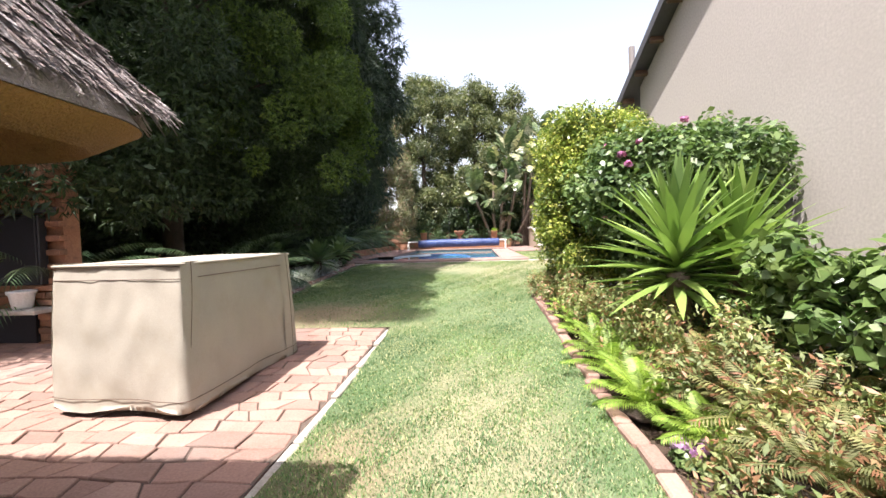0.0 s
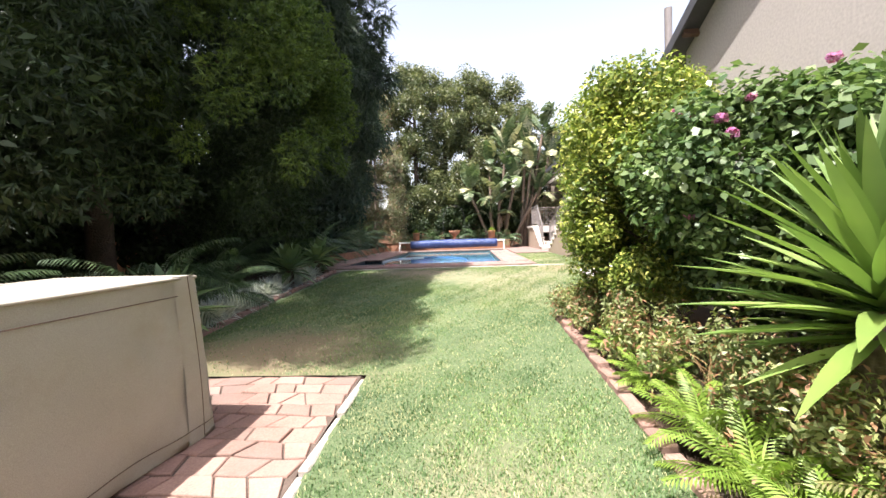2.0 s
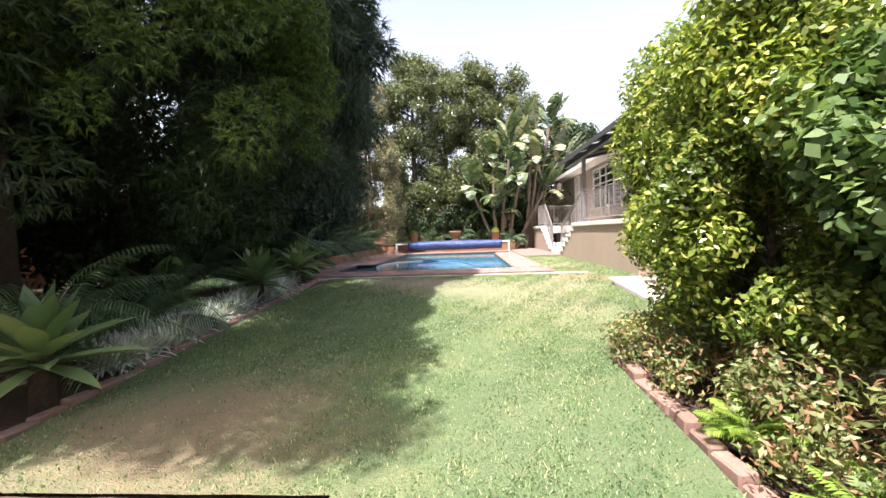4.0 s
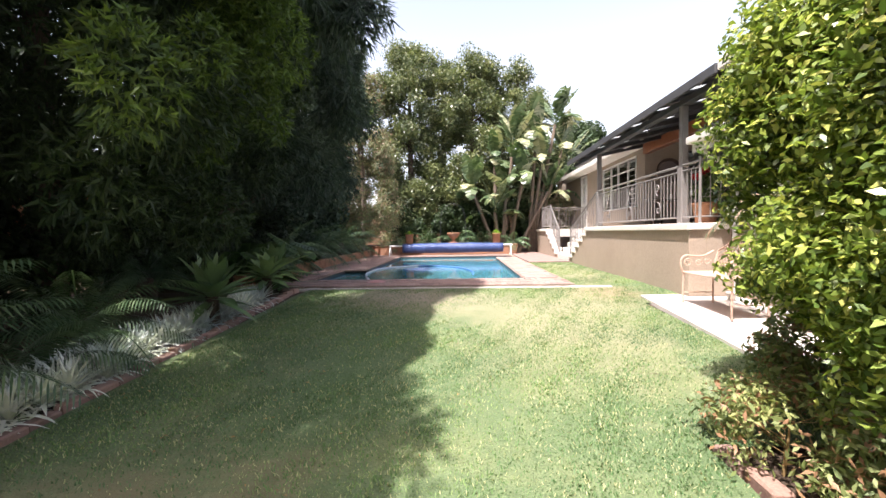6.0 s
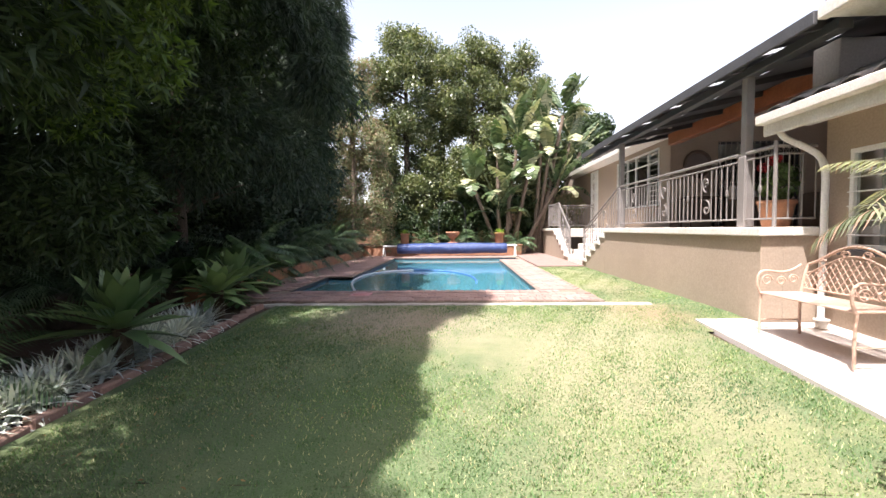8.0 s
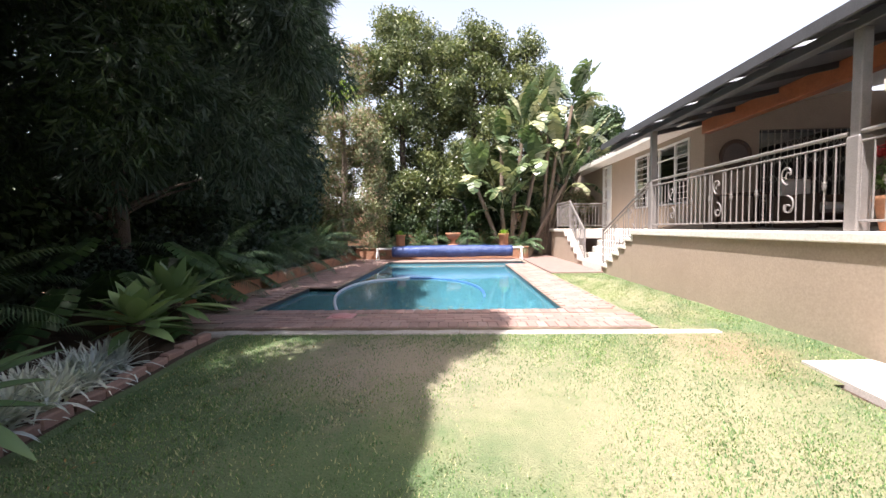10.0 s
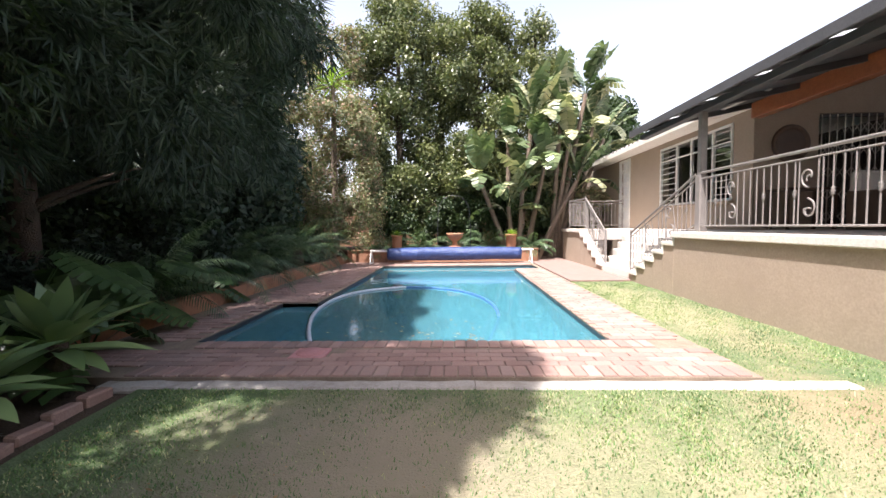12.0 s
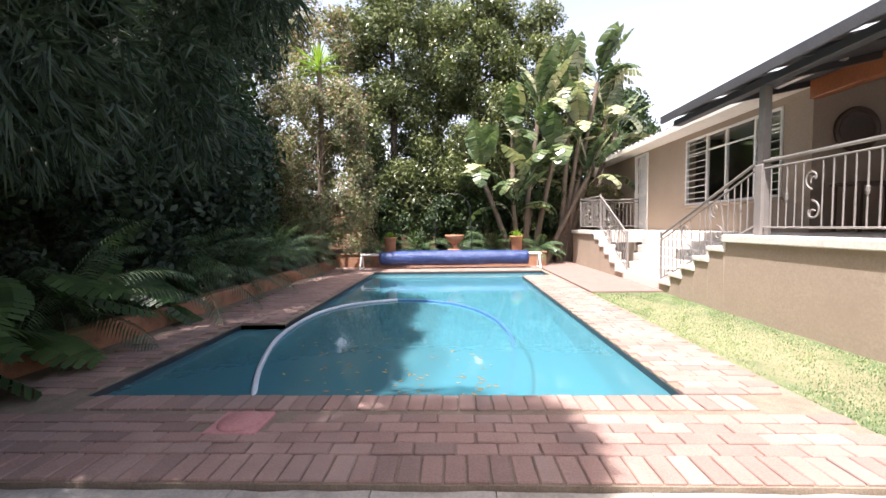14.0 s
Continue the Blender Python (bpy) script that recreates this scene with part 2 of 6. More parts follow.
L_BOUG = leafy("fresh_green_leaf", (0.055, 0.11, 0.04), (0.22, 0.30, 0.13), 0.35, 0.3)
L_PETAL = leafy("magenta_bract", (0.45, 0.12, 0.36), (0.62, 0.30, 0.54), 0.6, 0.4)
L_HYDR = leafy("broad_green_leaf", (0.06, 0.115, 0.03), (0.21, 0.29, 0.115), 0.35, 0.3)
L_FERN = leafy("fern_green", (0.16, 0.27, 0.035), (0.33, 0.45, 0.09), 0.5, 0.35)
L_NAND = leafy("mixed_shrub_leaf", (0.13, 0.18, 0.06), (0.36, 0.38, 0.18), 0.5, 0.3, odd=(0.36, 0.20, 0.11), odd_share=0.2)
L_BROWNFERN = leafy("browning_fern", (0.12, 0.13, 0.045), (0.29, 0.28, 0.12), 0.6, 0.3, odd=(0.24, 0.12, 0.06), odd_share=0.2)
L_DRY = leafy("dry_leaf", (0.22, 0.13, 0.06), (0.42, 0.28, 0.14), 0.8, 0.2)
L_YUCCA = leafy("yucca_blade", (0.13, 0.22, 0.055), (0.31, 0.42, 0.14), 0.35, 0.25)
L_AGAVE = leafy("agave_blade", (0.14, 0.23, 0.10), (0.27, 0.37, 0.18), 0.4, 0.15)
L_SPLIT = leafy("split_leaf_blade", (0.03, 0.065, 0.025), (0.085, 0.15, 0.06), 0.3, 0.25)
L_CYCAD = leafy("cycad_leaflet", (0.055, 0.105, 0.055), (0.15, 0.215, 0.12), 0.35, 0.2)
L_SILVER = leafy("silver_strap_leaf", (0.62, 0.65, 0.69), (0.84, 0.87, 0.90), 0.6, 0.15)
L_STREL = leafy("paddle_leaf", (0.06, 0.10, 0.045), (0.17, 0.22, 0.12), 0.3, 0.2)
# pale tone holds both bleaching and the sky's sheen on glossy leaves
L_BLEACH = leafy("bleached_sheen_paddle_leaf", (0.24, 0.26, 0.15), (0.50, 0.48, 0.33), 0.4, 0.2)


# ---- mesh helpers ----
rng = np.random.default_rng(7)


def from_arrays(name, verts, faces, mat, smooth=False):
    me = bpy.data.meshes.new(name)
    me.from_pydata([tuple(v) for v in verts], [], [tuple(f) for f in faces])
    me.materials.append(mat)
    if smooth:
        me.polygons.foreach_set("use_smooth", [True] * len(me.polygons))
    me.update()
    return me


def quads(name, q, mat):
    """A mesh out of an array n x k x 3 of separate faces with k corners each."""
    n, k = q.shape[:2]
    me = bpy.data.meshes.new(name)
    me.vertices.add(n * k), me.loops.add(n * k), me.polygons.add(n)
    me.vertices.foreach_set("co", np.ascontiguousarray(q, dtype=np.float32).ravel())
    me.loops.foreach_set("vertex_index", np.arange(n * k, dtype=np.int32))
    me.polygons.foreach_set("loop_start", np.arange(0, n * k, k, dtype=np.int32))
    me.update(calc_edges=True)
    me.validate()
    me.materials.append(mat)
    return me


def part(name, mesh, parent=None, at=None, kind=""):
    ob = new(name, mesh)
    if parent:
        ob.parent = parent
    if at is not None:
        ob.matrix_basis = at
    return tagged(ob, kind=kind)


def thing(name, at, label, category, group="", kind=""):
    return tagged(part(name, None, at=pose(*at) if not isinstance(at, Matrix) else at), label, category, group, kind)


def box_mesh(name, sx, sy, sz, mat, bevel=0.01, seg=1):
    """A box centred in x and y that stands on z = 0."""
    bm = bmesh.new()
    bmesh.ops.create_cube(bm, size=1, matrix=Matrix.Translation((0, 0, sz / 2)) @ Matrix.Diagonal((sx, sy, sz, 1)))
    if bevel:
        bmesh.ops.bevel(bm, geom=bm.edges[:], offset=min(bevel, min(sx, sy, sz) * 0.45), segments=seg, affect="EDGES")
    me = bpy.data.meshes.new(name)
    bm.to_mesh(me), bm.free()
    me.materials.append(mat)
    return me


def block(name, x0, x1, y0, y1, z0, z1, mat, parent=None, bevel=0.008):
    return part(name, box_mesh(name, x1 - x0, y1 - y0, z1 - z0, mat, bevel), parent, pose((x0 + x1) / 2, (y0 + y1) / 2, z0))


def joined(name, boxes, mat, bevel=0.008):
    """One mesh out of several boxes (x0, x1, y0, y1, z0, z1)."""
    bm = bmesh.new()
    for x0, x1, y0, y1, z0, z1 in boxes:
        r = bmesh.ops.create_cube(bm, size=1, matrix=Matrix.Translation(((x0 + x1) / 2, (y0 + y1) / 2, (z0 + z1) / 2)) @ Matrix.Diagonal((x1 - x0, y1 - y0, z1 - z0, 1)))
        if bevel:
            es = {e for v in r["verts"] for e in v.link_edges}
            bmesh.ops.bevel(bm, geom=list(es), offset=bevel, segments=1, affect="EDGES")
    me = bpy.data.meshes.new(name)
    bm.to_mesh(me), bm.free()
    me.materials.append(mat)
    return me


def lathe(name, profile, mat, n=24, ridges=0):
    v, f = [], []
    for r, z in profile:
        for k in range(n):
            a = 2 * math.pi * k / n
            rr = r * (1 + (0.04 * math.cos(ridges * a) if ridges else 0))
            v.append((rr * math.cos(a), rr * math.sin(a), z))
    for i in range(len(profile) - 1):
        for k in range(n):
            f.append((i * n + k, i * n + (k + 1) % n, (i + 1) * n + (k + 1) % n, (i + 1) * n + k))
    return from_arrays(name, v, f, mat, True)


def tube(name, points, radius, mat, smooth_path=True, taper=None, res=2):
    cu = bpy.data.curves.new(name, "CURVE")
    cu.dimensions, cu.bevel_depth, cu.bevel_resolution, cu.use_fill_caps, cu.resolution_u = "3D", radius, res, True, 6
    sp = cu.splines.new("NURBS" if smooth_path else "POLY")
    sp.points.add(len(points) - 1)
    for i, (p, c) in enumerate(zip(sp.points, points)):
        p.co = (*c, 1)
        p.radius = taper[i] if taper else 1.0
    if smooth_path:
        sp.use_endpoint_u, sp.order_u = True, min(4, len(points))
    cu.materials.append(mat)
    tmp = bpy.data.objects.new("tmp", cu)
    me = bpy.data.meshes.new_from_object(tmp)
    me.name = name
    bpy.data.objects.remove(tmp)
    return me


def merged(name, meshes, mat):
    bm = bmesh.new()
    for me in meshes:
        bm.from_mesh(me)
    out = bpy.data.meshes.new(name)
    bm.to_mesh(out), bm.free()
    out.materials.append(mat)
    out.polygons.foreach_set("use_smooth", [True] * len(out.polygons))
    return out


# ---- plants ----
def leaf_quads(centres, normals, size, aspect=2.0, jitter=0.7, fold=0.25):
    """Kite-shaped leaves round the centres, facing roughly along the normals."""
    n = len(centres)
    nrm = normals + rng.normal(0, jitter, (n, 3))
    nrm /= np.linalg.norm(nrm, axis=1)[:, None] + 1e-9
    d = rng.normal(0, 1, (n, 3))
    d -= nrm * (d * nrm).sum(1)[:, None]
    d /= np.linalg.norm(d, axis=1)[:, None] + 1e-9
    s = np.cross(nrm, d)
    L = (size * rng.uniform(0.65, 1.35, n))[:, None]
    W = L / aspect
    q = np.empty((n, 4, 3))
    q[:, 0] = centres - d * L * 0.5
    q[:, 1] = centres + s * W * 0.5 + nrm * L * fold * 0.3
    q[:, 2] = centres + d * L * 0.5 - nrm * L * fold * 0.5
    q[:, 3] = centres - s * W * 0.5 + nrm * L * fold * 0.3
    return q


def clumped(lumps, per_area, size, aspect=2.0, shell=0.25, jitter=0.7, up=0.3):
    """Leaves in the outer shell of many lumps (x, y, z, rx, rz)."""
    C, N = [], []
    for x, y, z, rx, rz in lumps:
        n = max(30, int(per_area * 4 * math.pi * rx * (rx + rz) / 2))
        d = rng.normal(0, 1, (n, 3))
        d /= np.linalg.norm(d, axis=1)[:, None]
        r = 1 - np.abs(rng.normal(0, shell, n))
        C.append(np.array([x, y, z]) + d * np.array([rx, rx, rz]) * r[:, None])
        N.append(d + np.array([0, 0, up]))
    return leaf_quads(np.concatenate(C), np.concatenate(N), size, aspect, jitter)


def sprays(lumps, per_area, length, width, needles=6, shell=0.3, hang=0.9, fan=0.55):
    """Drooping tufts of thin needles in the outer shell of many lumps (x, y, z, rx, rz)."""
    C, D = [], []
    for x, y, z, rx, rz in lumps:
        n = max(8, int(per_area * 4 * math.pi * rx * (rx + rz) / 2))
        d = rng.normal(0, 1, (n, 3))
        d /= np.linalg.norm(d, axis=1)[:, None]
        r = 1 - np.abs(rng.normal(0, shell, n))
        C.append(np.array([x, y, z]) + d * np.array([rx, rx, rz]) * r[:, None])
        D.append(d)
    C, D = np.repeat(np.concatenate(C), needles, 0), np.repeat(np.concatenate(D), needles, 0)
    m = len(C)
    d = D * 0.8 + np.array([0, 0, -hang]) + rng.normal(0, fan, (m, 3))
    d /= np.linalg.norm(d, axis=1)[:, None]
    sd = np.cross(d, rng.normal(0, 1, (m, 3)))
    sd /= np.linalg.norm(sd, axis=1)[:, None] + 1e-9
    L, W = (length * rng.uniform(0.6, 1.3, m))[:, None], (width * rng.uniform(0.7, 1.3, m))[:, None]
    tip = C + d * L + np.array([0, 0, -0.15]) * L
    return np.stack([C + sd * W, tip, C - sd * W], 1)


EDGE_X, EDGE_Y = 0.22, 6.95     # where the shade of the tree row ends on the lawn


def shade_of(x, y, z):
    k = (z + 0.25) / TO_SUN.z
    return x - TO_SUN.x * k, y - TO_SUN.y * k


def kept_back(lumps):
    """Boughs drawn back so that the row's shade keeps to its straight, ragged edge."""
    out = []
    for x, y, z, r, rz in lumps:
        sx, sy = shade_of(x, y, z)
        edge = EDGE_X + (-0.8 if sy > 14.4 else 0.45 if sy > 12.7 else -0.28 if sy > 8.9 else 0.12) + 0.22 * noise.noise((sy * 1.4, 2.0, 0)) - 0.12 * (0.5 + 0.5 * math.sin(sy * 5.3)) + 0.12
        x -= max(0.0, sx + r - edge)
        if sy - r < EDGE_Y and sx > -3.0:
            y += EDGE_Y - (sy - r)
        out.append((x, y, z, r, rz))
    return out


def boughs(y0, y1, z0, z1, count, depth=1.6):
    """Boughs high up whose shade falls between y0 and y1 on the lawn, from its edge inwards."""
    out = []
    for k in range(count):
        sy = y0 + (y1 - y0) * (k + rng.uniform(0, 1)) / count
        z, r = rng.uniform(z0, z1), rng.uniform(0.28, 0.5)
        ox, oy = shade_of(0, 0, z)
        out.append((EDGE_X + 0.15 - r - depth * rng.uniform(0, 1) ** 1.5 - ox, sy - oy, z, r, r * rng.uniform(0.6, 1.0)))
    return kept_back(out)


def crown(cx, cy, z0, z1, rx, ry, count, rmin, rmax, shape=lambda u: 1.0):
    """Lumps over the surface of a crown, wider or narrower along its height by shape."""
    out = []
    for k in range(count):
        u = rng.uniform(0, 1)
        a = rng.uniform(0, 2 * math.pi)
        w = shape(u) * rng.uniform(0.72, 1.08)
        r = rng.uniform(rmin, rmax)
        out.append((cx + rx * w * math.cos(a), cy + ry * w * math.sin(a), z0 + (z1 - z0) * u, r, r * rng.uniform(0.7, 1.3)))
    return out


def limbs(x, y, z0, top, spread, n, r, mat, lean=(0, 0)):
    ms = [tube("trunk", [(x, y, z0 - 0.05), (x + lean[0] * 0.3, y + lean[1] * 0.3, z0 + (top - z0) * 0.35), (x + lean[0] * 0.7 + 0.05, y + lean[1] * 0.7, z0 + (top - z0) * 0.7), (x + lean[0], y + lean[1], top)], r, mat, taper=[1.3, 0.9, 0.6, 0.2])]
    for k in range(n):
        a, u = rng.uniform(0, 2 * math.pi), rng.uniform(0.12, 0.8)
        h = z0 + (top - z0) * u
        e = spread * rng.uniform(0.6, 1.0)
        bx, by = x + lean[0] * u, y + lean[1] * u
        ms.append(tube("limb", [(bx, by, h), (bx + e * 0.5 * math.cos(a), by + e * 0.5 * math.sin(a), h + e * 0.35), (bx + e * math.cos(a), by + e * math.sin(a), h + e * 0.5)], r * 0.4, mat, taper=[1, 0.6, 0.25], res=1))
    return merged("trunk", ms, mat)


def tree(name, label, at, trunk_mesh, leaf_q, leaf_mat, category="tree", more=()):
    t = thing(name, (0, 0, 0), label, category)
    part("trunk", trunk_mesh, t)
    part("foliage", quads("foliage", leaf_q, leaf_mat), t, kind="stuff")
    for q, m in more:
        part("foliage", quads("foliage", q, m), t, kind="stuff")
    return t


def blade(length, width, yaw, pitch, droop=0.3, seg=5, base_w=0.5, belly=0.35, chan=0.2):
    """Sword-shaped leaf from the origin as quads; pitch from the ground in degrees."""
    a = radians(pitch)
    pts, ws = [], []
    p = np.zeros(3)
    h = np.array([math.cos(radians(yaw)), math.sin(radians(yaw)), 0])
    side = np.array([-h[1], h[0], 0])
    for i in range(seg + 1):
        u = i / seg
        pts.append(p.copy())
        w = width * ((base_w + (1 - base_w) * min(1, u / belly)) if u < belly else (1 - ((u - belly) / (1 - belly)) ** 1.6))
        ws.append(max(w, width * 0.02))
        ang = a - droop * u
        p = p + (h * math.cos(ang) + np.array([0, 0, math.sin(ang)])) * length / seg
    v, f = [], []
    for q, w in zip(pts, ws):
        v += [q + side * w / 2 + np.array([0, 0, w * chan]), q, q - side * w / 2 + np.array([0, 0, w * chan])]
    for i in range(seg):
        b = i * 3
        f += [(b, b + 1, b + 4, b + 3), (b + 1, b + 2, b + 5, b + 4)]
    return v, f


def rosette(name, n, length, width, lo, hi, mat, droop=0.4, seg=5, z=0.0, jitter=10, **kw):
    V, F = [], []
    for k in range(n):
        u = (k + 0.5) / n
        v, f = blade(length * rng.uniform(0.8, 1.1) * (0.7 + 0.3 * (1 - abs(2 * u - 0.7))), width * rng.uniform(0.85, 1.1), k * 137.5 + rng.uniform(-8, 8), lo + (hi - lo) * u + rng.uniform(-jitter, jitter), droop * rng.uniform(0.5, 1.4) * (1.2 - u), seg, **kw)
        b = len(V)
        V += [p + np.array([0, 0, z * u]) for p in v]
        F += [tuple(i + b for i in q) for q in f]
    return from_arrays(name, V, F, mat, True)


def frond_quads(origin, yaw, pitch, length, droop, pairs, leaflet, width, sag=0.35, vee=0.35):
    """A feather frond: leaflets along an arching midrib."""
    h = np.array([math.cos(yaw), math.sin(yaw), 0.0])
    side = np.array([-h[1], h[0], 0.0])
    p, out, mid = np.array(origin, float), [], []
    for i in range(pairs):
        u = i / (pairs - 1)
        ang = pitch - droop * u
        d = h * math.cos(ang) + np.array([0, 0, math.sin(ang)])
        p2 = p + d * length / pairs
        up = np.cross(d, side) * -1
        L = leaflet * (0.35 + 0.65 * math.sin(math.pi * min(1, 0.12 + u * 0.86)) ** 0.7) * rng.uniform(0.9, 1.1)
        if u > 0.08:
            for s in (-1, 1):
                ld = side * s + d * (0.35 + 0.6 * u) + up * vee
                ld /= np.linalg.norm(ld)
                e = p + ld * L + np.array([0, 0, -sag * L])
                m = p + ld * L * 0.5
                out.append([p, m + d * width, e, m - d * width * 0.6])
        out.append([p + side * 0.006, p2 + side * 0.005, p2 - side * 0.005, p - side * 0.006])
        p = p2
    return np.array(out)


def fronds(name, label, at, n, length, leaflet, width, mat, lo=20, hi=80, droop=1.0, pairs=26, trunk=0.3, category="cycad", sag=0.3, vee=0.35, yaws=None):
    t = thing(name, at, label, category)
    if trunk:
        part("trunk", lathe("trunk", [(0.02, 0), (0.13, 0.0), (0.15, trunk * 0.6), (0.1, trunk), (0.0, trunk + 0.03)], BARK, 12, 6), t)
    q = []
    for k in range(n):
        yaw = k * 2.39996 + rng.uniform(-0.2, 0.2) if yaws is None else rng.uniform(*yaws)
        pit = radians(lo + (hi - lo) * (k + 0.5) / n + rng.uniform(-6, 6))
        q.append(frond_quads((0, 0, trunk), yaw, pit, length * rng.uniform(0.85, 1.1), droop * rng.uniform(0.8, 1.2), pairs, leaflet, width, sag, vee))
    part("frond", quads("frond", np.concatenate(q), mat), t, kind="stuff")
    return t


# ---- ground ----
POOL = (-2.15, 1.6, 14.45, 22.3)     # main basin x0, x1, y0, y1
SHELF = (-2.72, -2.15, 14.45, 16.6)   # step in the side
NOTCH = (1.6, 2.28, 21.25, 22.3)      # jog at the far end
WATER_Z = -0.085


def ground_z(y):
    u = min(max((y - 5.0) / 8.0, 0), 1)
    return -0.45 + 0.40 * u


def in_pool(x, y):
    return any(a < x < b and c < y < d for a, b, c, d in (POOL, SHELF, NOTCH))


xs = sorted({*[-6 + 0.4 * i for i in range(31)], -2.15, 1.6, -2.72, 2.28, -400, -60, -15, 15, 60, 400})
ys = sorted({*[0.5 * i for i in range(-8, 62)], 14.45, 16.6, 22.3, 21.25, -400, -60, -15, 60, 400})
gv = [(x, y, ground_z(y) - 0.03) for y in ys for x in xs]
gf = []
for j in range(len(ys) - 1):
    for i in range(len(xs) - 1):
        if not in_pool((xs[i] + xs[i + 1]) / 2, (ys[j] + ys[j + 1]) / 2):
            gf.append((j * len(xs) + i, j * len(xs) + i + 1, (j + 1) * len(xs) + i + 1, (j + 1) * len(xs) + i))
tagged(part("ground", from_arrays("ground", gv, gf, SOIL)), "brown garden soil under beds and paving", "ground", kind="structure")


def strip(name, outline, mat, lift, label, step=0.25):
    """A thin sheet over the sloping ground inside x0, x1, y0, y1."""
    x0, x1, y0, y1 = outline
    ny, nx = max(2, int((y1 - y0) / step)), max(2, int((x1 - x0) / step))
    v = [(x0 + (x1 - x0) * i / nx, y0 + (y1 - y0) * j / ny, ground_z(y0 + (y1 - y0) * j / ny) + lift + 0.006 * math.sin(3.1 * i + 1.7 * j)) for j in range(ny + 1) for i in range(nx + 1)]
    f = [(j * (nx + 1) + i, j * (nx + 1) + i + 1, (j + 1) * (nx + 1) + i + 1, (j + 1) * (nx + 1) + i) for j in range(ny) for i in range(nx)]
    return tagged(part(name, from_arrays(name, v, f, mat, True)), label, name.split("_")[0], kind="structure")


lawn_a = strip("lawn_1", (-0.12, 1.74, -1.0, 6.85), LAWN, 0.0, "mown green lawn strip with dry straw patches")
lawn_b = strip("lawn_2", (-2.36, 1.74, 6.85, 9.55), LAWN, 0.0, "mown green lawn thin and dry near the paving")
lawn_c = strip("lawn_3", (-2.40, 2.95, 9.55, 13.32), LAWN, 0.0, "mown green lawn yellowing beside the pool paving")
lawn_f = strip("lawn_6", (1.74, 2.95, 8.55, 9.55), LAWN, 0.0, "mown grass at the end of the shrub bed")
lawn_d = strip("lawn_4", (2.95, 3.72, 12.05, 13.32), LAWN, 0.0, "sunlit grass against the plinth")
lawn_e = strip("lawn_5", (2.38, 3.72, 13.32, 18.9), LAWN, 0.0, "dry yellow-green grass strip beside the pool paving")


def grass(parent, x0, x1, y0, y1, density, lift=0.0):
    n = int((x1 - x0) * (y1 - y0) * density)
    x, y = rng.uniform(x0, x1, n), rng.uniform(y0, y1, n)
    bare = np.array([noise.noise((a * 0.9, b * 0.9, 3.3)) for a, b in zip(x, y)])
    dry = np.clip(1.25 - np.hypot((x + 1.2) / 1.5, (y - 7.4) / 1.3), 0, 1) + np.clip(1.2 - np.hypot((x + 0.35) / 1.5, (y - 12.5) / 1.1), 0, 1) + np.clip(1.1 - np.hypot((x - 2.8) / 1.0, (y - 12.9) / 1.2), 0, 1) * 0.6 + np.clip(1.1 - np.hypot((x - 1.5) / 1.6, (y - 11.6) / 2.2), 0, 1) * 0.15
    keep = (bare < rng.uniform(0.0, 0.75, n)) & (rng.uniform(0, 1, n) > dry * 0.85)
    x, y = x[keep], y[keep]
    n = len(x)
    z = -0.45 + 0.40 * np.clip((y - 5) / 8, 0, 1) + lift - 0.004
    a, h, w = rng.uniform(0, 2 * math.pi, n), rng.uniform(0.009, 0.022, n), rng.uniform(0.0025, 0.005, n)
    lean = rng.uniform(0.2, 1.2, n) * h
    q = np.empty((n, 4, 3))
    dx, dy = np.cos(a) * w, np.sin(a) * w
    q[:, 0] = np.stack([x - dx, y - dy, z], 1)
    q[:, 1] = np.stack([x + dx, y + dy, z], 1)
    q[:, 2] = np.stack([x + dx * 0.4 - np.sin(a) * lean, y + dy * 0.4 + np.cos(a) * lean, z + h], 1)
    q[:, 3] = np.stack([x - dx * 0.4 - np.sin(a) * lean, y - dy * 0.4 + np.cos(a) * lean, z + h], 1)
    part("grass_blades", quads("grass_blades", q, BLADE), parent, kind="stuff")


grass(lawn_a, -0.1, 1.74, 2.6, 6.85, 9000)
grass(lawn_b, -2.3, 1.74, 6.85, 9.55, 7000)
grass(lawn_c, -2.3, 2.95, 9.55, 13.32, 6500)
grass(lawn_f, 1.74, 2.95, 8.55, 9.55, 5500)
grass(lawn_d, 2.95, 3.7, 12.1, 13.32, 3500)
grass(lawn_e, 2.4, 3.7, 13.32, 18.9, 3500, 0.0)

# pool basin, water
pool = thing("swimming_pool", (0, 0, 0), "turquoise plastered swimming pool with a dark tile band", "pool", kind="structure")
x0, x1, y0, y1 = POOL
sx0, sx1, sy0, sy1 = SHELF
nx0, nx1, ny0, ny1 = NOTCH
D = -1.25
outline = [(x0, y1), (x0, sy1), (sx0, sy1), (sx0, sy0), (x1, y0), (x1, ny0), (nx1, ny0), (nx1, ny1)]


def side(za, zb, off, mat, name):
    v, f = [], []
    for k, (a, b) in enumerate(zip(outline, outline[1:] + outline[:1])):
        v += [(*a, za), (*b, za), (*b, zb), (*a, zb)]
        f.append((4 * k, 4 * k + 1, 4 * k + 2, 4 * k + 3))
    part(name, from_arrays(name, v, f, mat), pool)


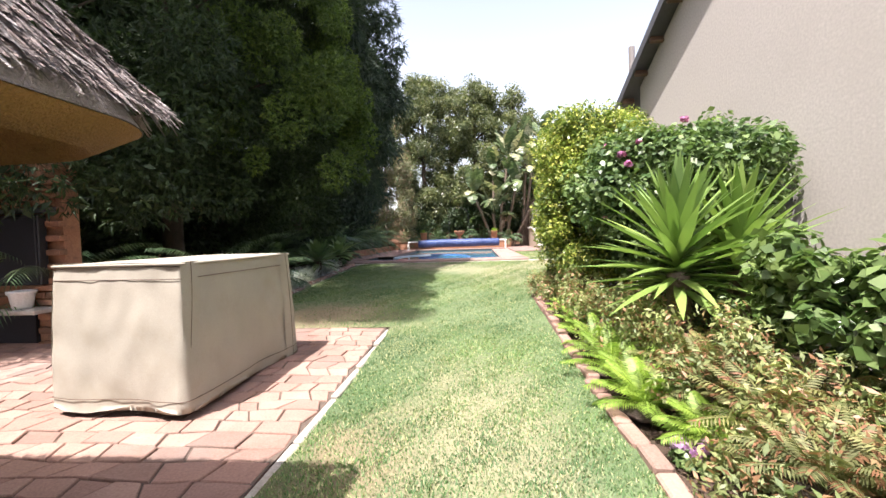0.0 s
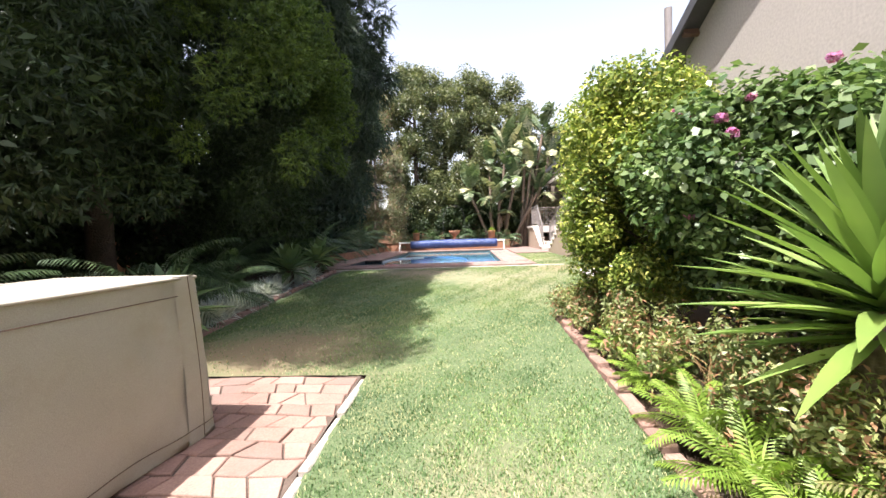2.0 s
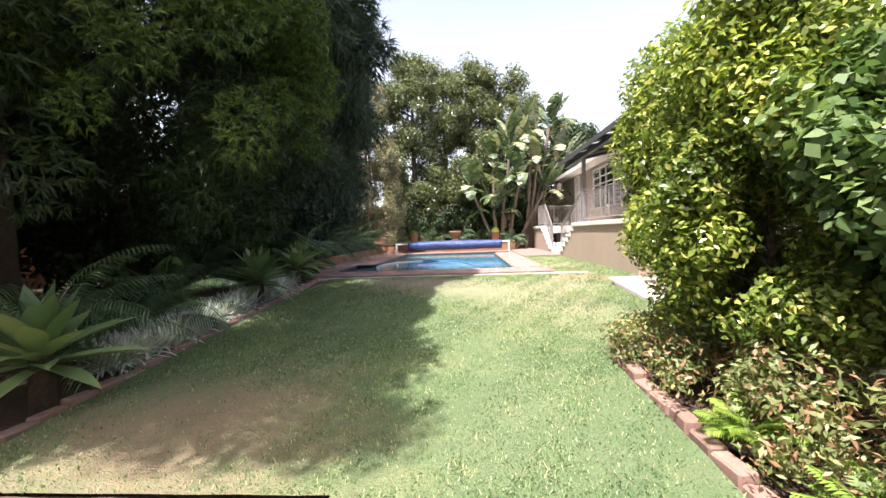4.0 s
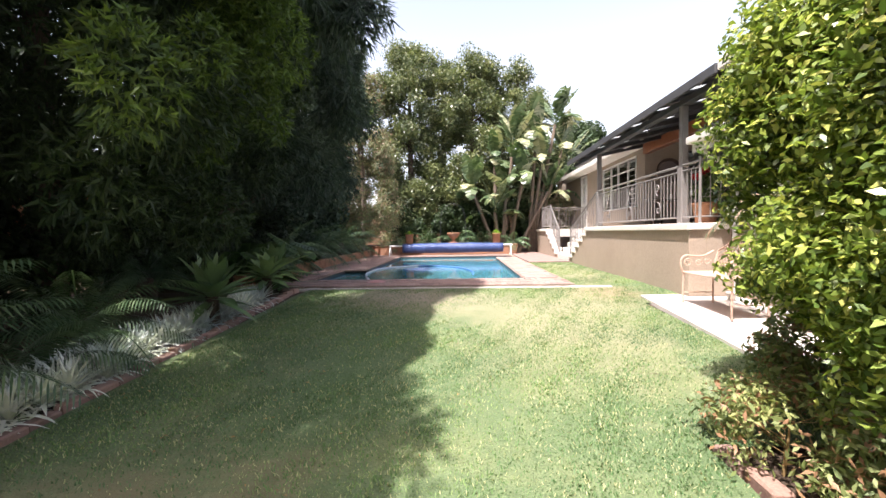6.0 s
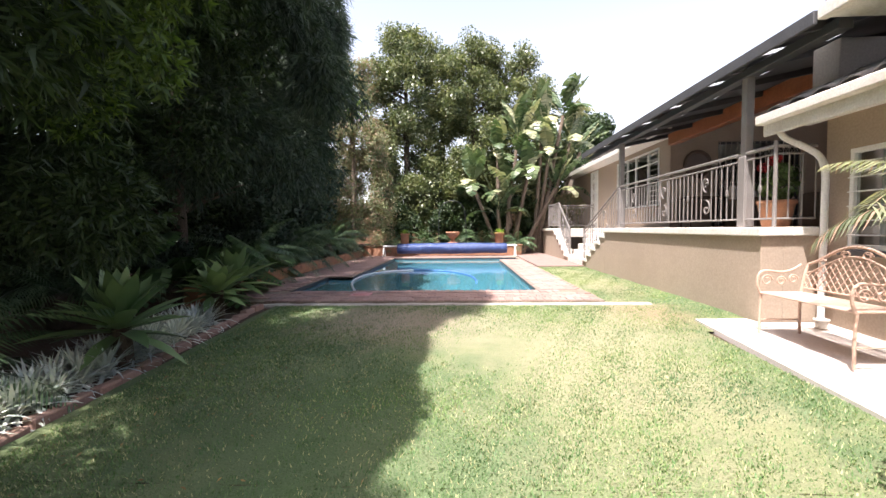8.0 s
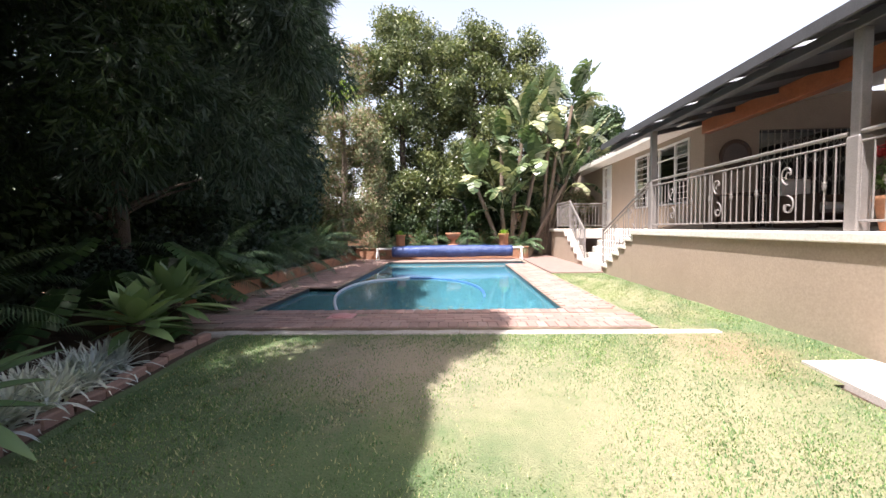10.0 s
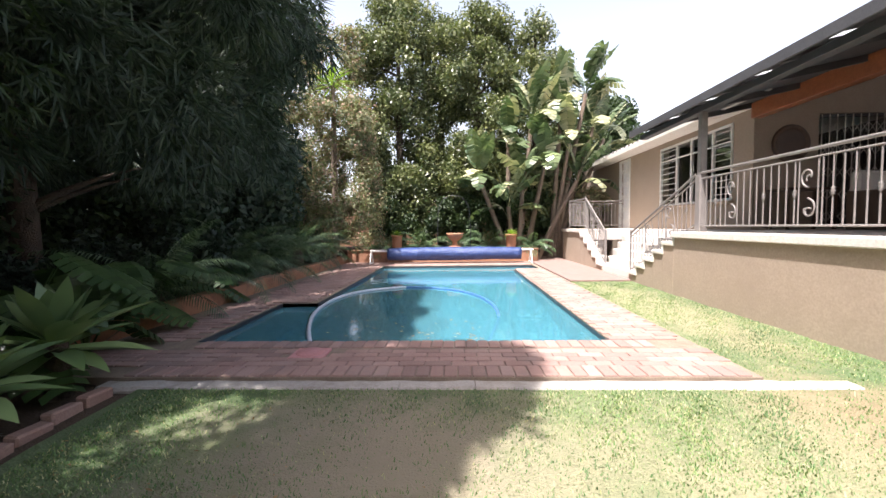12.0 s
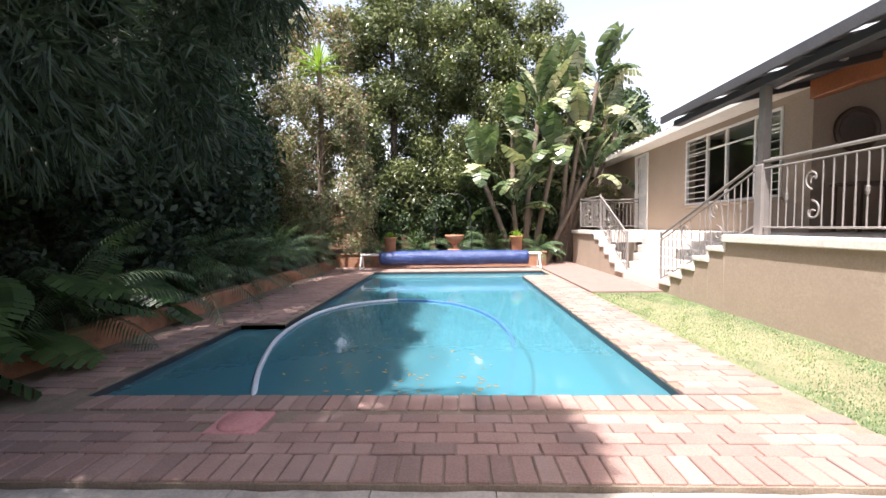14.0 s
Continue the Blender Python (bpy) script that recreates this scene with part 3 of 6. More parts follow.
side(-0.2, -0.03, 0, POOL_TILE, "tile_band")
side(D, -0.2, 0, PLASTER_POOL, "basin_wall")
part("basin_floor", from_arrays("basin_floor", [(sx0, y0, D), (nx1, y0, D), (nx1, y1, D), (sx0, y1, D)], [(0, 1, 2, 3)], PLASTER_POOL), pool)
block("bench_step", sx0 + 0.003, x0 + 0.01, y0 + 0.003, sy1 - 0.003, D + 0.01, -0.42, PLASTER_POOL, pool)
block("bench_step", x1 - 0.01, nx1 - 0.003, ny0 + 0.003, ny1 - 0.003, D + 0.01, -0.3, PLASTER_POOL, pool)
block("bench_step", x0 + 0.003, x1 - 0.02, y1 - 0.9, y1 - 0.003, D + 0.01, -0.45, PLASTER_POOL, pool)
w = part("water", from_arrays("water", [(sx0, y0, WATER_Z), (x1, y0, WATER_Z), (x1, ny0, WATER_Z), (nx1, ny0, WATER_Z), (nx1, y1, WATER_Z), (x0, y1, WATER_Z), (x0, sy1, WATER_Z), (sx0, sy1, WATER_Z)], [(0, 1, 2, 3, 4, 5, 6, 7)], WATER), pool)
w.visible_shadow = False
hose = thing("pool_hose", (0, 0, 0), "ribbed suction hose, white then blue, floating on the pool", "pool hose")
HOSE_A = [(-1.5, 14.47, -0.2), (-1.52, 14.58, -0.09), (-1.68, 14.9, -0.066), (-1.88, 15.5, -0.066), (-2.05, 16.1, -0.066), (-2.1, 16.8, -0.066), (-2.06, 17.6, -0.07), (-1.7, 18.25, -0.072), (-1.0, 18.5, -0.072)]
HOSE_B = [(-1.0, 18.5, -0.072), (-0.3, 18.45, -0.074), (0.3, 17.85, -0.074), (0.6, 16.9, -0.074), (0.66, 16.1, -0.08), (0.56, 15.4, -0.14), (0.4, 14.9, -0.3), (0.3, 14.7, -0.8)]
part("white_length", tube("white_length", HOSE_A, 0.025, HOSE), hose)
part("blue_length", tube("blue_length", HOSE_B, 0.022, BLUEHOSE), hose)
n = 130
drift = np.array([(-1.0, 15.2), (0.1, 15.0), (-0.4, 14.75), (-1.6, 17.4), (-1.2, 15.9)])[rng.integers(0, 5, n)] + rng.normal(0, 0.28, (n, 2))
drift = np.clip(drift, (-2.1, 14.5), (1.5, 22.0))
tagged(part("floating_leaves", quads("floating_leaves", leaf_quads(np.column_stack([drift, np.full(n, WATER_Z + 0.004)]), np.tile([0, 0, 1.0], (n, 1)), 0.055, 2.6, 0.08, 0.05), L_DRY)), "brown leaves floating on the pool water", "leaves", kind="stuff")

# roller with the rolled cover
roller = thing("pool_cover_roller", (0, 23.0, 0), "rolled blue pool cover on a steel roller stand", "pool cover")
v, f = [], []
nseg, nring = 44, 20
for i in range(nseg + 1):
    u = i / nseg
    xx = -2.15 + 4.2 * u
    for k in range(nring):
        a = 2 * math.pi * k / nring
        r = 0.19 + 0.02 * noise.noise((xx * 1.3, math.cos(a) * 1.2, math.sin(a) * 1.2)) + 0.012 * noise.noise((xx * 5, math.cos(a) * 3, math.sin(a) * 3)) + 0.02 * math.sin(math.pi * u)
        v.append((xx, r * math.cos(a), 0.30 + r * math.sin(a)))
for i in range(nseg):
    for k in range(nring):
        f.append((i * nring + k, i * nring + (k + 1) % nring, (i + 1) * nring + (k + 1) % nring, (i + 1) * nring + k))
f += [tuple(range(nring))[::-1], tuple(range(nseg * nring, (nseg + 1) * nring))]
part("rolled_cover", from_arrays("rolled_cover", v, f, BLUE, True), roller)
part("axle", tube("axle", [(-2.72, 0, 0.4), (2.4, 0, 0.4)], 0.035, WHITE, False), roller)
for sx in (-2.68, 2.36):
    part("stand", merged("stand", [tube("a", [(sx, -0.25, 0.0), (sx, -0.04, 0.4)], 0.022, WHITE, False), tube("a", [(sx, 0.25, 0.0), (sx, 0.04, 0.4)], 0.022, WHITE, False), tube("a", [(sx, -0.3, 0.015), (sx, 0.3, 0.015)], 0.022, WHITE, False), tube("b", [(sx - 0.02, 0, 0.40), (sx + 0.05, -0.16, 0.40)], 0.02, WHITE, False)], WHITE), roller)

# ---- edging, kerbs, slab ----
def rough_kerb():
    """Hand-cast concrete: lengths of uneven width with chipped, lumpy edges."""
    k = thing("kerb_1", (0, 0, 0), "weathered pale concrete kerb with chipped edges before the paving", "kerb", kind="structure")
    x = -2.75
    while x < 2.5:
        L = random.uniform(0.45, 0.95)
        n = max(4, int(L / 0.05))
        v, f = [], []
        for i in range(n + 1):
            xx = x + (L - 0.006) * i / n
            ya = 13.315 + 0.028 * noise.noise((xx * 2.3, 1.0, 0)) + 0.016 * noise.noise((xx * 11, 2.0, 0))
            yb = 13.475 + 0.01 * noise.noise((xx * 5, 7.0, 0))
            zt = -0.038 + 0.01 * noise.noise((xx * 4, 5.0, 0))
            v += [(xx, ya - 0.01, -0.25), (xx, ya, zt - 0.022), (xx, ya + 0.022, zt), (xx, (ya + yb) / 2, zt + 0.006 * noise.noise((xx * 14, 3, 0))), (xx, yb - 0.012, zt), (xx, yb, -0.25)]
        for i in range(n):
            f += [(6 * i + a, 6 * i + 6 + a, 6 * i + 7 + a, 6 * i + 1 + a) for a in range(5)]
        f += [(0, 1, 2, 3, 4, 5), tuple(6 * n + a for a in (5, 4, 3, 2, 1, 0))]
        part("length", from_arrays("length", v, f, CONCRETE), k)
        x += L


rough_kerb()
so = [(2.88, 9.4), (4.4, 9.4), (4.4, 12.3), (3.7, 12.3), (3.66, 12.48), (3.07, 12.46)]
sv = [(x, y, z) for z in (None, -0.6) for x, y in so]
sv = [(x, y, -0.19 + 0.05 * (y - 9.4) * 0.9 if z is None else z) for x, y, z in sv]
tagged(part("slab", from_arrays("slab", sv, [(0, 1, 2, 3, 4, 5), (11, 10, 9, 8, 7, 6)] + [(i, i + 6, (i + 1) % 6 + 6, (i + 1) % 6) for i in range(6)], SLAB)), "pale sun-bleached concrete slab under the bench", "slab", kind="structure")
tagged(block("pavement_landing", 2.45, 3.72, 18.9, 25.5, -0.2, -0.012, DECK), "reddish paved landing at the foot of the steps", "pavement", kind="structure")
tagged(part("kerb_2", joined("kerb_2", [(-0.16, -0.10, 2.0 + 0.6 * i, 2.585 + 0.6 * i, -0.6, ground_z(2.3 + 0.6 * i) + 0.004 + 0.004 * (i % 3)) for i in range(8)], CONCRETE, 0.01)), "narrow mortar kerb between paving and lawn", "kerb", kind="structure")


def edging(name, x_at, y0, y1, label, lean=0.0):
    e = thing(name, (0, 0, 0), label, "edging", kind="structure")
    y, shared = y0, box_mesh("edging_brick", 0.10, 0.215, 0.2, PAVER, 0.012)
    while y < y1:
        x = x_at(y)
        part("brick", shared, e, pose(x + rng.uniform(-0.01, 0.01), y, ground_z(y) - 0.165 + rng.uniform(-0.012, 0.014), rng.uniform(-3, 3), rng.uniform(-5, 5), rng.uniform(-4, 4)))
        y += 0.232
    return e


edging("edging_1", lambda y: 1.79 + 0.03 * math.sin(y), 2.4, 8.5, "worn brick edging between lawn and shrub bed")
edging("edging_2", lambda y: -2.33 - 0.045 * (y - 7.0), 6.9, 13.2, "worn brick edging between lawn and shaded bed")
tagged(part("planter_wall_1", joined("planter_wall_1", [(-3.85, -3.63, 13.4, 24.0, -0.1, 0.22)], BRICK, 0.02)), "low brick retaining wall along the shaded bed", "planter wall", kind="structure")
tagged(part("planter_wall_2", joined("planter_wall_2", [(-3.6, 2.7, 23.55, 23.77, -0.1, 0.36), (-3.62, 2.72, 23.52, 23.8, 0.36, 0.41)], BRICK, 0.015)), "raised brick planter behind the pool", "planter wall", kind="structure")
tagged(block("planter_soil", -6, 2.7, 23.77, 27, -0.1, 0.37, SOIL), "dark soil in the raised planter", "soil", kind="structure")
tagged(block("bed_soil", -6, -3.85, 13.4, 27, -0.1, 0.16, SOIL), "dark soil in the shaded bed", "soil", kind="structure")

# ---- the house with the verandah ----
FLOOR, FX = 1.02, 3.72
Y0, YS0, YS1, Y1 = 12.35, 17.3, 22.4, 24.4
RISE = FLOOR / 6
STEP_Y = [(YS0 + (19.05 - YS0) * k / 5, YS1 + (20.65 - YS1) * k / 5) for k in range(6)]  # from the top down


def plinth():
    boxes = [(FX, FX + 0.25, Y0, YS0, -0.4, FLOOR - 0.1), (FX, FX + 0.25, YS1, Y1, -0.4, FLOOR - 0.1), (FX + 0.25, 4.6, Y0, Y0 + 0.25, -0.4, FLOOR - 0.1)]
    for k in range(5):
        a, b = STEP_Y[k][0], STEP_Y[k + 1][0]
        boxes.append((FX + 0.001 * k, FX + 0.25, a, b, -0.4, FLOOR - RISE * (k + 1) - 0.07))
        a, b = STEP_Y[k + 1][1], STEP_Y[k][1]
        boxes.append((FX + 0.001 * k, FX + 0.25, a, b, -0.4, FLOOR - RISE * (k + 1) - 0.07))
    p = tagged(part("wall_plinth", joined("wall_plinth", boxes, WALL, 0.004)), "tan plastered plinth wall under the raised verandah", "wall", kind="structure")
    cap = [(FX - 0.05, FX + 0.3, Y0 - 0.05, YS0, FLOOR - 0.1, FLOOR), (FX - 0.05, FX + 0.3, YS1, Y1, FLOOR - 0.1, FLOOR), (FX + 0.3, 4.42, Y0 - 0.05, Y0 + 0.3, FLOOR - 0.1, FLOOR)]
    for k in range(5):
        for a, b in ((STEP_Y[k][0], STEP_Y[k + 1][0]), (STEP_Y[k + 1][1], STEP_Y[k][1])):
            t = FLOOR - RISE * (k + 1)
            cap.append((FX - 0.03, FX + 0.27, a - 0.01, b + 0.01, t - 0.07, t))
            up = (a - 0.03, a + 0.02) if b < 20 else (b - 0.02, b + 0.03)
            cap.append((FX - 0.025, FX + 0.25, *up, t - 0.07, t + RISE - 0.07))
    part("coping", joined("coping", cap, COPING, 0.012), p)
    tread = []
    for k in range(6):
        a, b = STEP_Y[max(k - 1, 0)] if k else STEP_Y[0]
        z = FLOOR - RISE * k
        d = 0.26 * (5 - k)
        tread.append((FX + 0.02 + d, FX + 0.36 + d + 0.3, STEP_Y[k][0], STEP_Y[k][1], z - RISE - 0.06, z - 0.02 + 0.0015 * k))
    s = thing("stairs", (0, 0, 0), "cream plastered garden steps between splayed walls", "stairs", kind="structure")
    for t in tread:
        part("step", joined("step", [t], COPING, 0.012), s)
    tagged(part("floor_verandah", joined("floor_verandah", [(FX + 0.25, 10.0, Y0 + 0.25, 17.3, 0.7, FLOOR - 0.012), (5.3, 10.0, 17.3, Y1, 0.7, FLOOR - 0.014), (FX + 0.25, 5.3, YS1, Y1, 0.7, FLOOR - 0.016)], SLAB, 0)), "pale tiled verandah floor", "floor", kind="structure")


plinth()
WX, WY = 5.75, 18.35     # garden-facing wall, and the wall at the end of the verandah
tagged(part("wall_house", joined("wall_house", [(WX, WX + 0.23, WY, 18.92, 0.9, 3.5), (WX, WX + 0.23, 18.92, 21.85, 0.9, 1.62), (WX, WX + 0.23, 18.92, 21.85, 3.2, 3.5), (WX, WX + 0.23, 21.85, 23.8, 0.9, 3.5), (WX, WX + 0.23, 23.8, 24.65, 3.3, 3.5), (WX, WX + 0.23, 24.65, 29.0, -0.2, 3.5)], WALL, 0)), "tan plastered house wall with window and gate door", "wall", kind="structure")
tagged(part("wall_verandah_end", joined("wall_verandah_end", [(WX + 0.23, 6.95, WY + 0.003, WY + 0.23, 0.9, 4.0), (6.95, 9.0, WY + 0.003, WY + 0.23, 3.2, 4.0), (9.0, 10.2, WY + 0.003, WY + 0.23, 0.9, 4.0)], WALL, 0)), "tan plastered end wall of the verandah", "wall", kind="structure")
tagged(block("wall_verandah_back", 10.0, 10.2, Y0, WY, 0.9, 4.0, WALL), "tan plastered back wall of the verandah", "wall", kind="structure")
tagged(part("wall_inside", joined("wall_inside", [(9.6, 9.8, 18.6, 29, 0.9, 3.6), (6.0, 9.6, 28.8, 29.0, 0.9, 3.6), (6.0, 9.8, 22.9, 23.05, 0.9, 3.5)], DARKROOM, 0)), "room wall coloured dark for the dimness behind the windows", "wall", kind="structure")
tagged(block("floor_inside", 5.98, 9.6, 18.6, 28.8, 0.9, 1.0, DARKWOOD), "dark room floor", "floor", kind="structure")
tagged(block("ceiling_inside", 5.98, 9.6, 18.6, 28.8, 3.44, 3.5, WHITE), "white room ceiling", "ceiling", kind="structure")


def window(name, x, y0, y1, z0, z1, mullions, bars, label, parts=("frame",)):
    w = thing(name, (0, 0, 0), label, "window", kind="structure")
    t = 0.05
    fr = [(x - 0.02, x + 0.06, y0, y1, z0, z0 + t), (x - 0.02, x + 0.06, y0, y1, z1 - t, z1), (x - 0.018, x + 0.058, y0, y0 + t, z0, z1), (x - 0.018, x + 0.058, y1 - t, y1, z0, z1)]
    for m in mullions:
        ym = y0 + (y1 - y0) * m
        fr.append((x - 0.015, x + 0.055, ym - 0.025, ym + 0.025, z0 + t, z1 - t))
    fr.append((x - 0.012, x + 0.05, y0 + t, y1 - t, z0 + (z1 - z0) * 0.76, z0 + (z1 - z0) * 0.76 + 0.03))
    part("frame", joined("frame", fr, WHITE, 0.006), w)
    pane = part("pane", joined("pane", [(x + 0.02, x + 0.026, y0 + t, y1 - t, z0 + t, z1 - t)], GLASS, 0), w)
    pane.visible_shadow = False
    shared = tube("bar", [(0, 0, 0), (0, 1, 0)], 0.007, WHITE, False)
    for a, b in bars:
        n = int((z1 - z0) / 0.14)
        for k in range(1, n):
            ya, yb = y0 + (y1 - y0) * a, y0 + (y1 - y0) * b
            part("bar", shared, w, pose(x - 0.03, ya, z0 + (z1 - z0) * k / n) @ Matrix.Diagonal((1, yb - ya, 1, 1)))
    part("sill", joined("sill", [(x - 0.09, x + 0.1, y0 - 0.05, y1 + 0.05, z0 - 0.06, z0)], FASCIA if name == "window_2" else WALL, 0.01), w)
    return w


window("window_1", WX - 0.005, 18.92, 21.85, 1.62, 3.2, (0.22, 0.5, 0.72), ((0.0, 0.22), (0.72, 1.0)), "white steel window with burglar bars and dark panes")
# gate door beside the window
gate = thing("door_1", (0, 0, 0), "white steel lattice security gate before a door", "door", kind="structure")
part("frame", joined("frame", [(WX - 0.03, WX + 0.05, 23.8, 23.86, 1.0, 3.3), (WX - 0.03, WX + 0.05, 24.59, 24.65, 1.0, 3.3), (WX - 0.03, WX + 0.05, 23.86, 24.59, 3.24, 3.3)], WHITE, 0.005), gate)
part("leaf", joined("leaf", [(WX + 0.12, WX + 0.16, 23.83, 24.62, 1.0, 3.27)], CURTAIN, 0.005), gate)


def lattice(parent, axis, a0, a1, z0, z1, at, mat, pitch=0.11):
    n = max(2, int(round((a1 - a0) / pitch)))
    step = (a1 - a0) / n
    ms = []
    P = (lambda a, z: (at, a, z)) if axis == "y" else (lambda a, z: (a, at, z))
    for k in range(n + 1):
        a = a0 + step * k
        ms.append(tube("rod", [P(a, z0), P(a, z1)], 0.009, mat, False, res=1))
        if k < n:
            zz = z0 + 0.1
            while zz + 0.2 < z1:
                ms.append(tube("rod", [P(a, zz), P(a + step, zz + 0.2)], 0.006, mat, False, res=0))
                ms.append(tube("rod", [P(a + step, zz), P(a, zz + 0.2)], 0.006, mat, False, res=0))
                zz += 0.42
    part("lattice", merged("lattice", ms, mat), parent)


lattice(gate, "y", 23.87, 24.58, 1.02, 3.22, WX - 0.01, WHITE)
gate2 = thing("door_2", (0, 0, 0), "sliding door with a folding lattice gate at the verandah end", "door", kind="structure")
lattice(gate2, "x", 6.98, 8.97, 1.05, 3.18, WY - 0.02, CUSHION, 0.14)
pn = part("pane", joined("pane", [(6.95, 9.0, WY + 0.1, WY + 0.106, 1.0, 3.2)], GLASS, 0), gate2)
pn.visible_shadow = False
part("frame", joined("frame", [(6.95, 7.0, WY + 0.07, WY + 0.13, 1.0, 3.2), (8.95, 9.0, WY + 0.07, WY + 0.13, 1.0, 3.2), (7.0, 8.95, WY + 0.07, WY + 0.13, 3.15, 3.2)], FASCIA, 0.004), gate2)

# round mirror
mir = thing("wall_plaque", pose(6.42, WY - 0.004, 2.64, 90), "round dark wooden plaque on the verandah wall", "plaque")
part("frame", lathe("frame", [(0.27, 0), (0.35, 0.0), (0.36, 0.03), (0.33, 0.05), (0.28, 0.035), (0.27, 0.02)], DARKWOOD, 36), mir)
MIRROR = surface("dark_bronze_disc", (0.05, 0.028, 0.018), (0.08, 0.045, 0.028), 4, 40, 0.35, 0.1, 0.3)
part("disc", lathe("disc", [(0.0, 0.022), (0.275, 0.022)], MIRROR, 36), mir)

# roofs
SL = 0.20


def zr(x):
    return 2.93 + (x - 3.7) * SL


def slope_mesh(name, x0, x1, y0, y1, th, mat, lift=0.0):
    v = [(x, y, zr(x) + lift + d) for x in (x0, x1) for y in (y0, y1) for d in (0, th)]
    return from_arrays(name, v, [(0, 1, 3, 2), (4, 6, 7, 5), (0, 4, 5, 1), (2, 3, 7, 6), (1, 5, 7, 3), (0, 2, 6, 4)], mat)


roof = thing("roof_verandah", (0, 0, 0), "dark-edged sheet roof over the verandah on steel rafters", "roof", kind="structure")
RY0, RY1 = 11.7, 19.0
part("sheet", slope_mesh("sheet", 4.75, 10.3, RY0, RY1, 0.035, FASCIA, 0.10), roof)
part("sheet", slope_mesh("sheet", 3.7, 3.86, RY0, RY1, 0.035, FASCIA, 0.10), roof)
part("fascia", joined("fascia", [(3.67, 3.71, RY0, RY1, 2.94, 3.07)], FASCIA, 0.006), roof)
shared = slope_mesh("rafter", 3.72, 5.7, -0.035, 0.035, 0.09, FASCIA, 0.008)
for k in range(7):
    yk = RY0 + 0.2 + k * 1.08
    part("rafter", shared, roof, pose(0, yk, 0))
    part("sheet", slope_mesh("sheet", 3.86, 4.75, yk - 0.2 if k else RY0, yk + 0.68, 0.035, FASCIA, 0.10), roof)
    part("light_panel", slope_mesh("light_panel", 3.86, 4.75, yk + 0.68, min(yk + 0.88, RY1), 0.012, SHEET, 0.11), roof)
part("purlin", joined("purlin", [(3.9, 4.04, RY0, RY1, 2.90, 3.0)], FASCIA, 0.006), roof)
tagged(part("ceiling", slope_mesh("ceiling", 5.9, 10.0, 12.4, WY, 0.03, WHITE, 0.06)), "white verandah ceiling", "ceiling", kind="structure")
tagged(block("beam", 5.68, 5.86, 12.45, WY + 0.0, 3.13, 3.42, WOODBEAM), "thick red-brown varnished wooden beam", "beam", kind="structure")
shared_post = box_mesh("post", 0.1, 0.1, 1.9, STEEL, 0.008)
foot = box_mesh("sleeve", 0.135, 0.135, 0.9, STEEL, 0.01)
for py in (12.98, 16.97):
    t = thing("verandah_post", (3.97, py, FLOOR), "grey painted steel post on a wider sleeve", "post", "verandah posts")
    part("shaft", shared_post, t)
    part("sleeve", foot, t)

# tiled roofs
def tile_mesh(w, l):
    v, f = [], []
    for j in range(2):
        for i in range(9):
            u = i / 8
            z = 0.035 * math.sin(math.pi * u * 1.35) if u < 0.74 else 0.012 * math.sin((u - 0.74) / 0.26 * math.pi) * -1
            v += [(w * u * 1.04, l * (j * 1.06), z + 0.022 * (1 - j)), (w * u * 1.04, l * (j * 1.06), z + 0.022 * (1 - j) - 0.014)]
    for i in range(8):
        a, b = 2 * i, 18 + 2 * i
        f += [(a, a + 2, b + 2, b), (a + 1, b + 1, b + 3, a + 3), (a, a + 1, a + 3, a + 2)]
    return from_arrays("tile", v, f, TILE)


def tiled(name, at, cols, rows, pitch, label):
    t = thing(name, at, label, "roof", kind="structure")
    me = tile_mesh(0.3, 0.36)
    for r in range(rows):
        for c in range(cols):
            part("tile", me, t, pose(0, 0, 0, pitch) @ pose(c * 0.3, r * 0.36, 0.03 + rng.uniform(-0.004, 0.004), 0, 0, rng.uniform(-0.6, 0.6)))
    part("underlay", joined("underlay", [(0, cols * 0.3, 0.02, rows * 0.36, -0.06, -0.03)], FASCIA, 0), t, pose(0, 0, 0, pitch))
    return t


GX, GY = 3.92, 12.6
tiled("roof_wing", (GX + 0.02, GY, 2.33, 0, 0, -90), 9, 6, 24, "grey S-profile tiled roof over the low wing")
tiled("roof_house", (5.2, 27.2, 3.42, 0, 0, -90), 24, 6, 22, "grey tiled roof over the house")
tiled("roof_upper", (3.78, 11.69, 3.1, 0, 0, -90), 6, 8, 24, "grey tiled roof above the verandah end")
tagged(block("wall_upper", 4.42, 4.65, 10.0, 11.6, 2.5, 3.3, WALL), "tan plastered wall under the upper roof", "wall", kind="structure")
tagged(part("fascia_upper", joined("fascia_upper", [(3.69, 3.78, 9.9, 11.69, 2.97, 3.1), (3.78, 4.42, 9.9, 11.69, 2.99, 3.02)], COPING, 0.01)), "cream gutter under the upper roof", "gutter", kind="structure")
tagged(part("soffit_house", joined("soffit_house", [(5.12, 5.2, 17.2, 27.2, 3.3, 3.44), (5.2, 5.76, 18.4, 27.2, 3.34, 3.37)], COPING, 0.01)), "cream gutter and soffit of the house roof", "gutter", kind="structure")
tagged(block("parapet", 4.55, 5.3, 12.4, 12.75, 2.3, 3.12, GABLE), "small plastered parapet above the wing roof", "parapet", kind="structure")
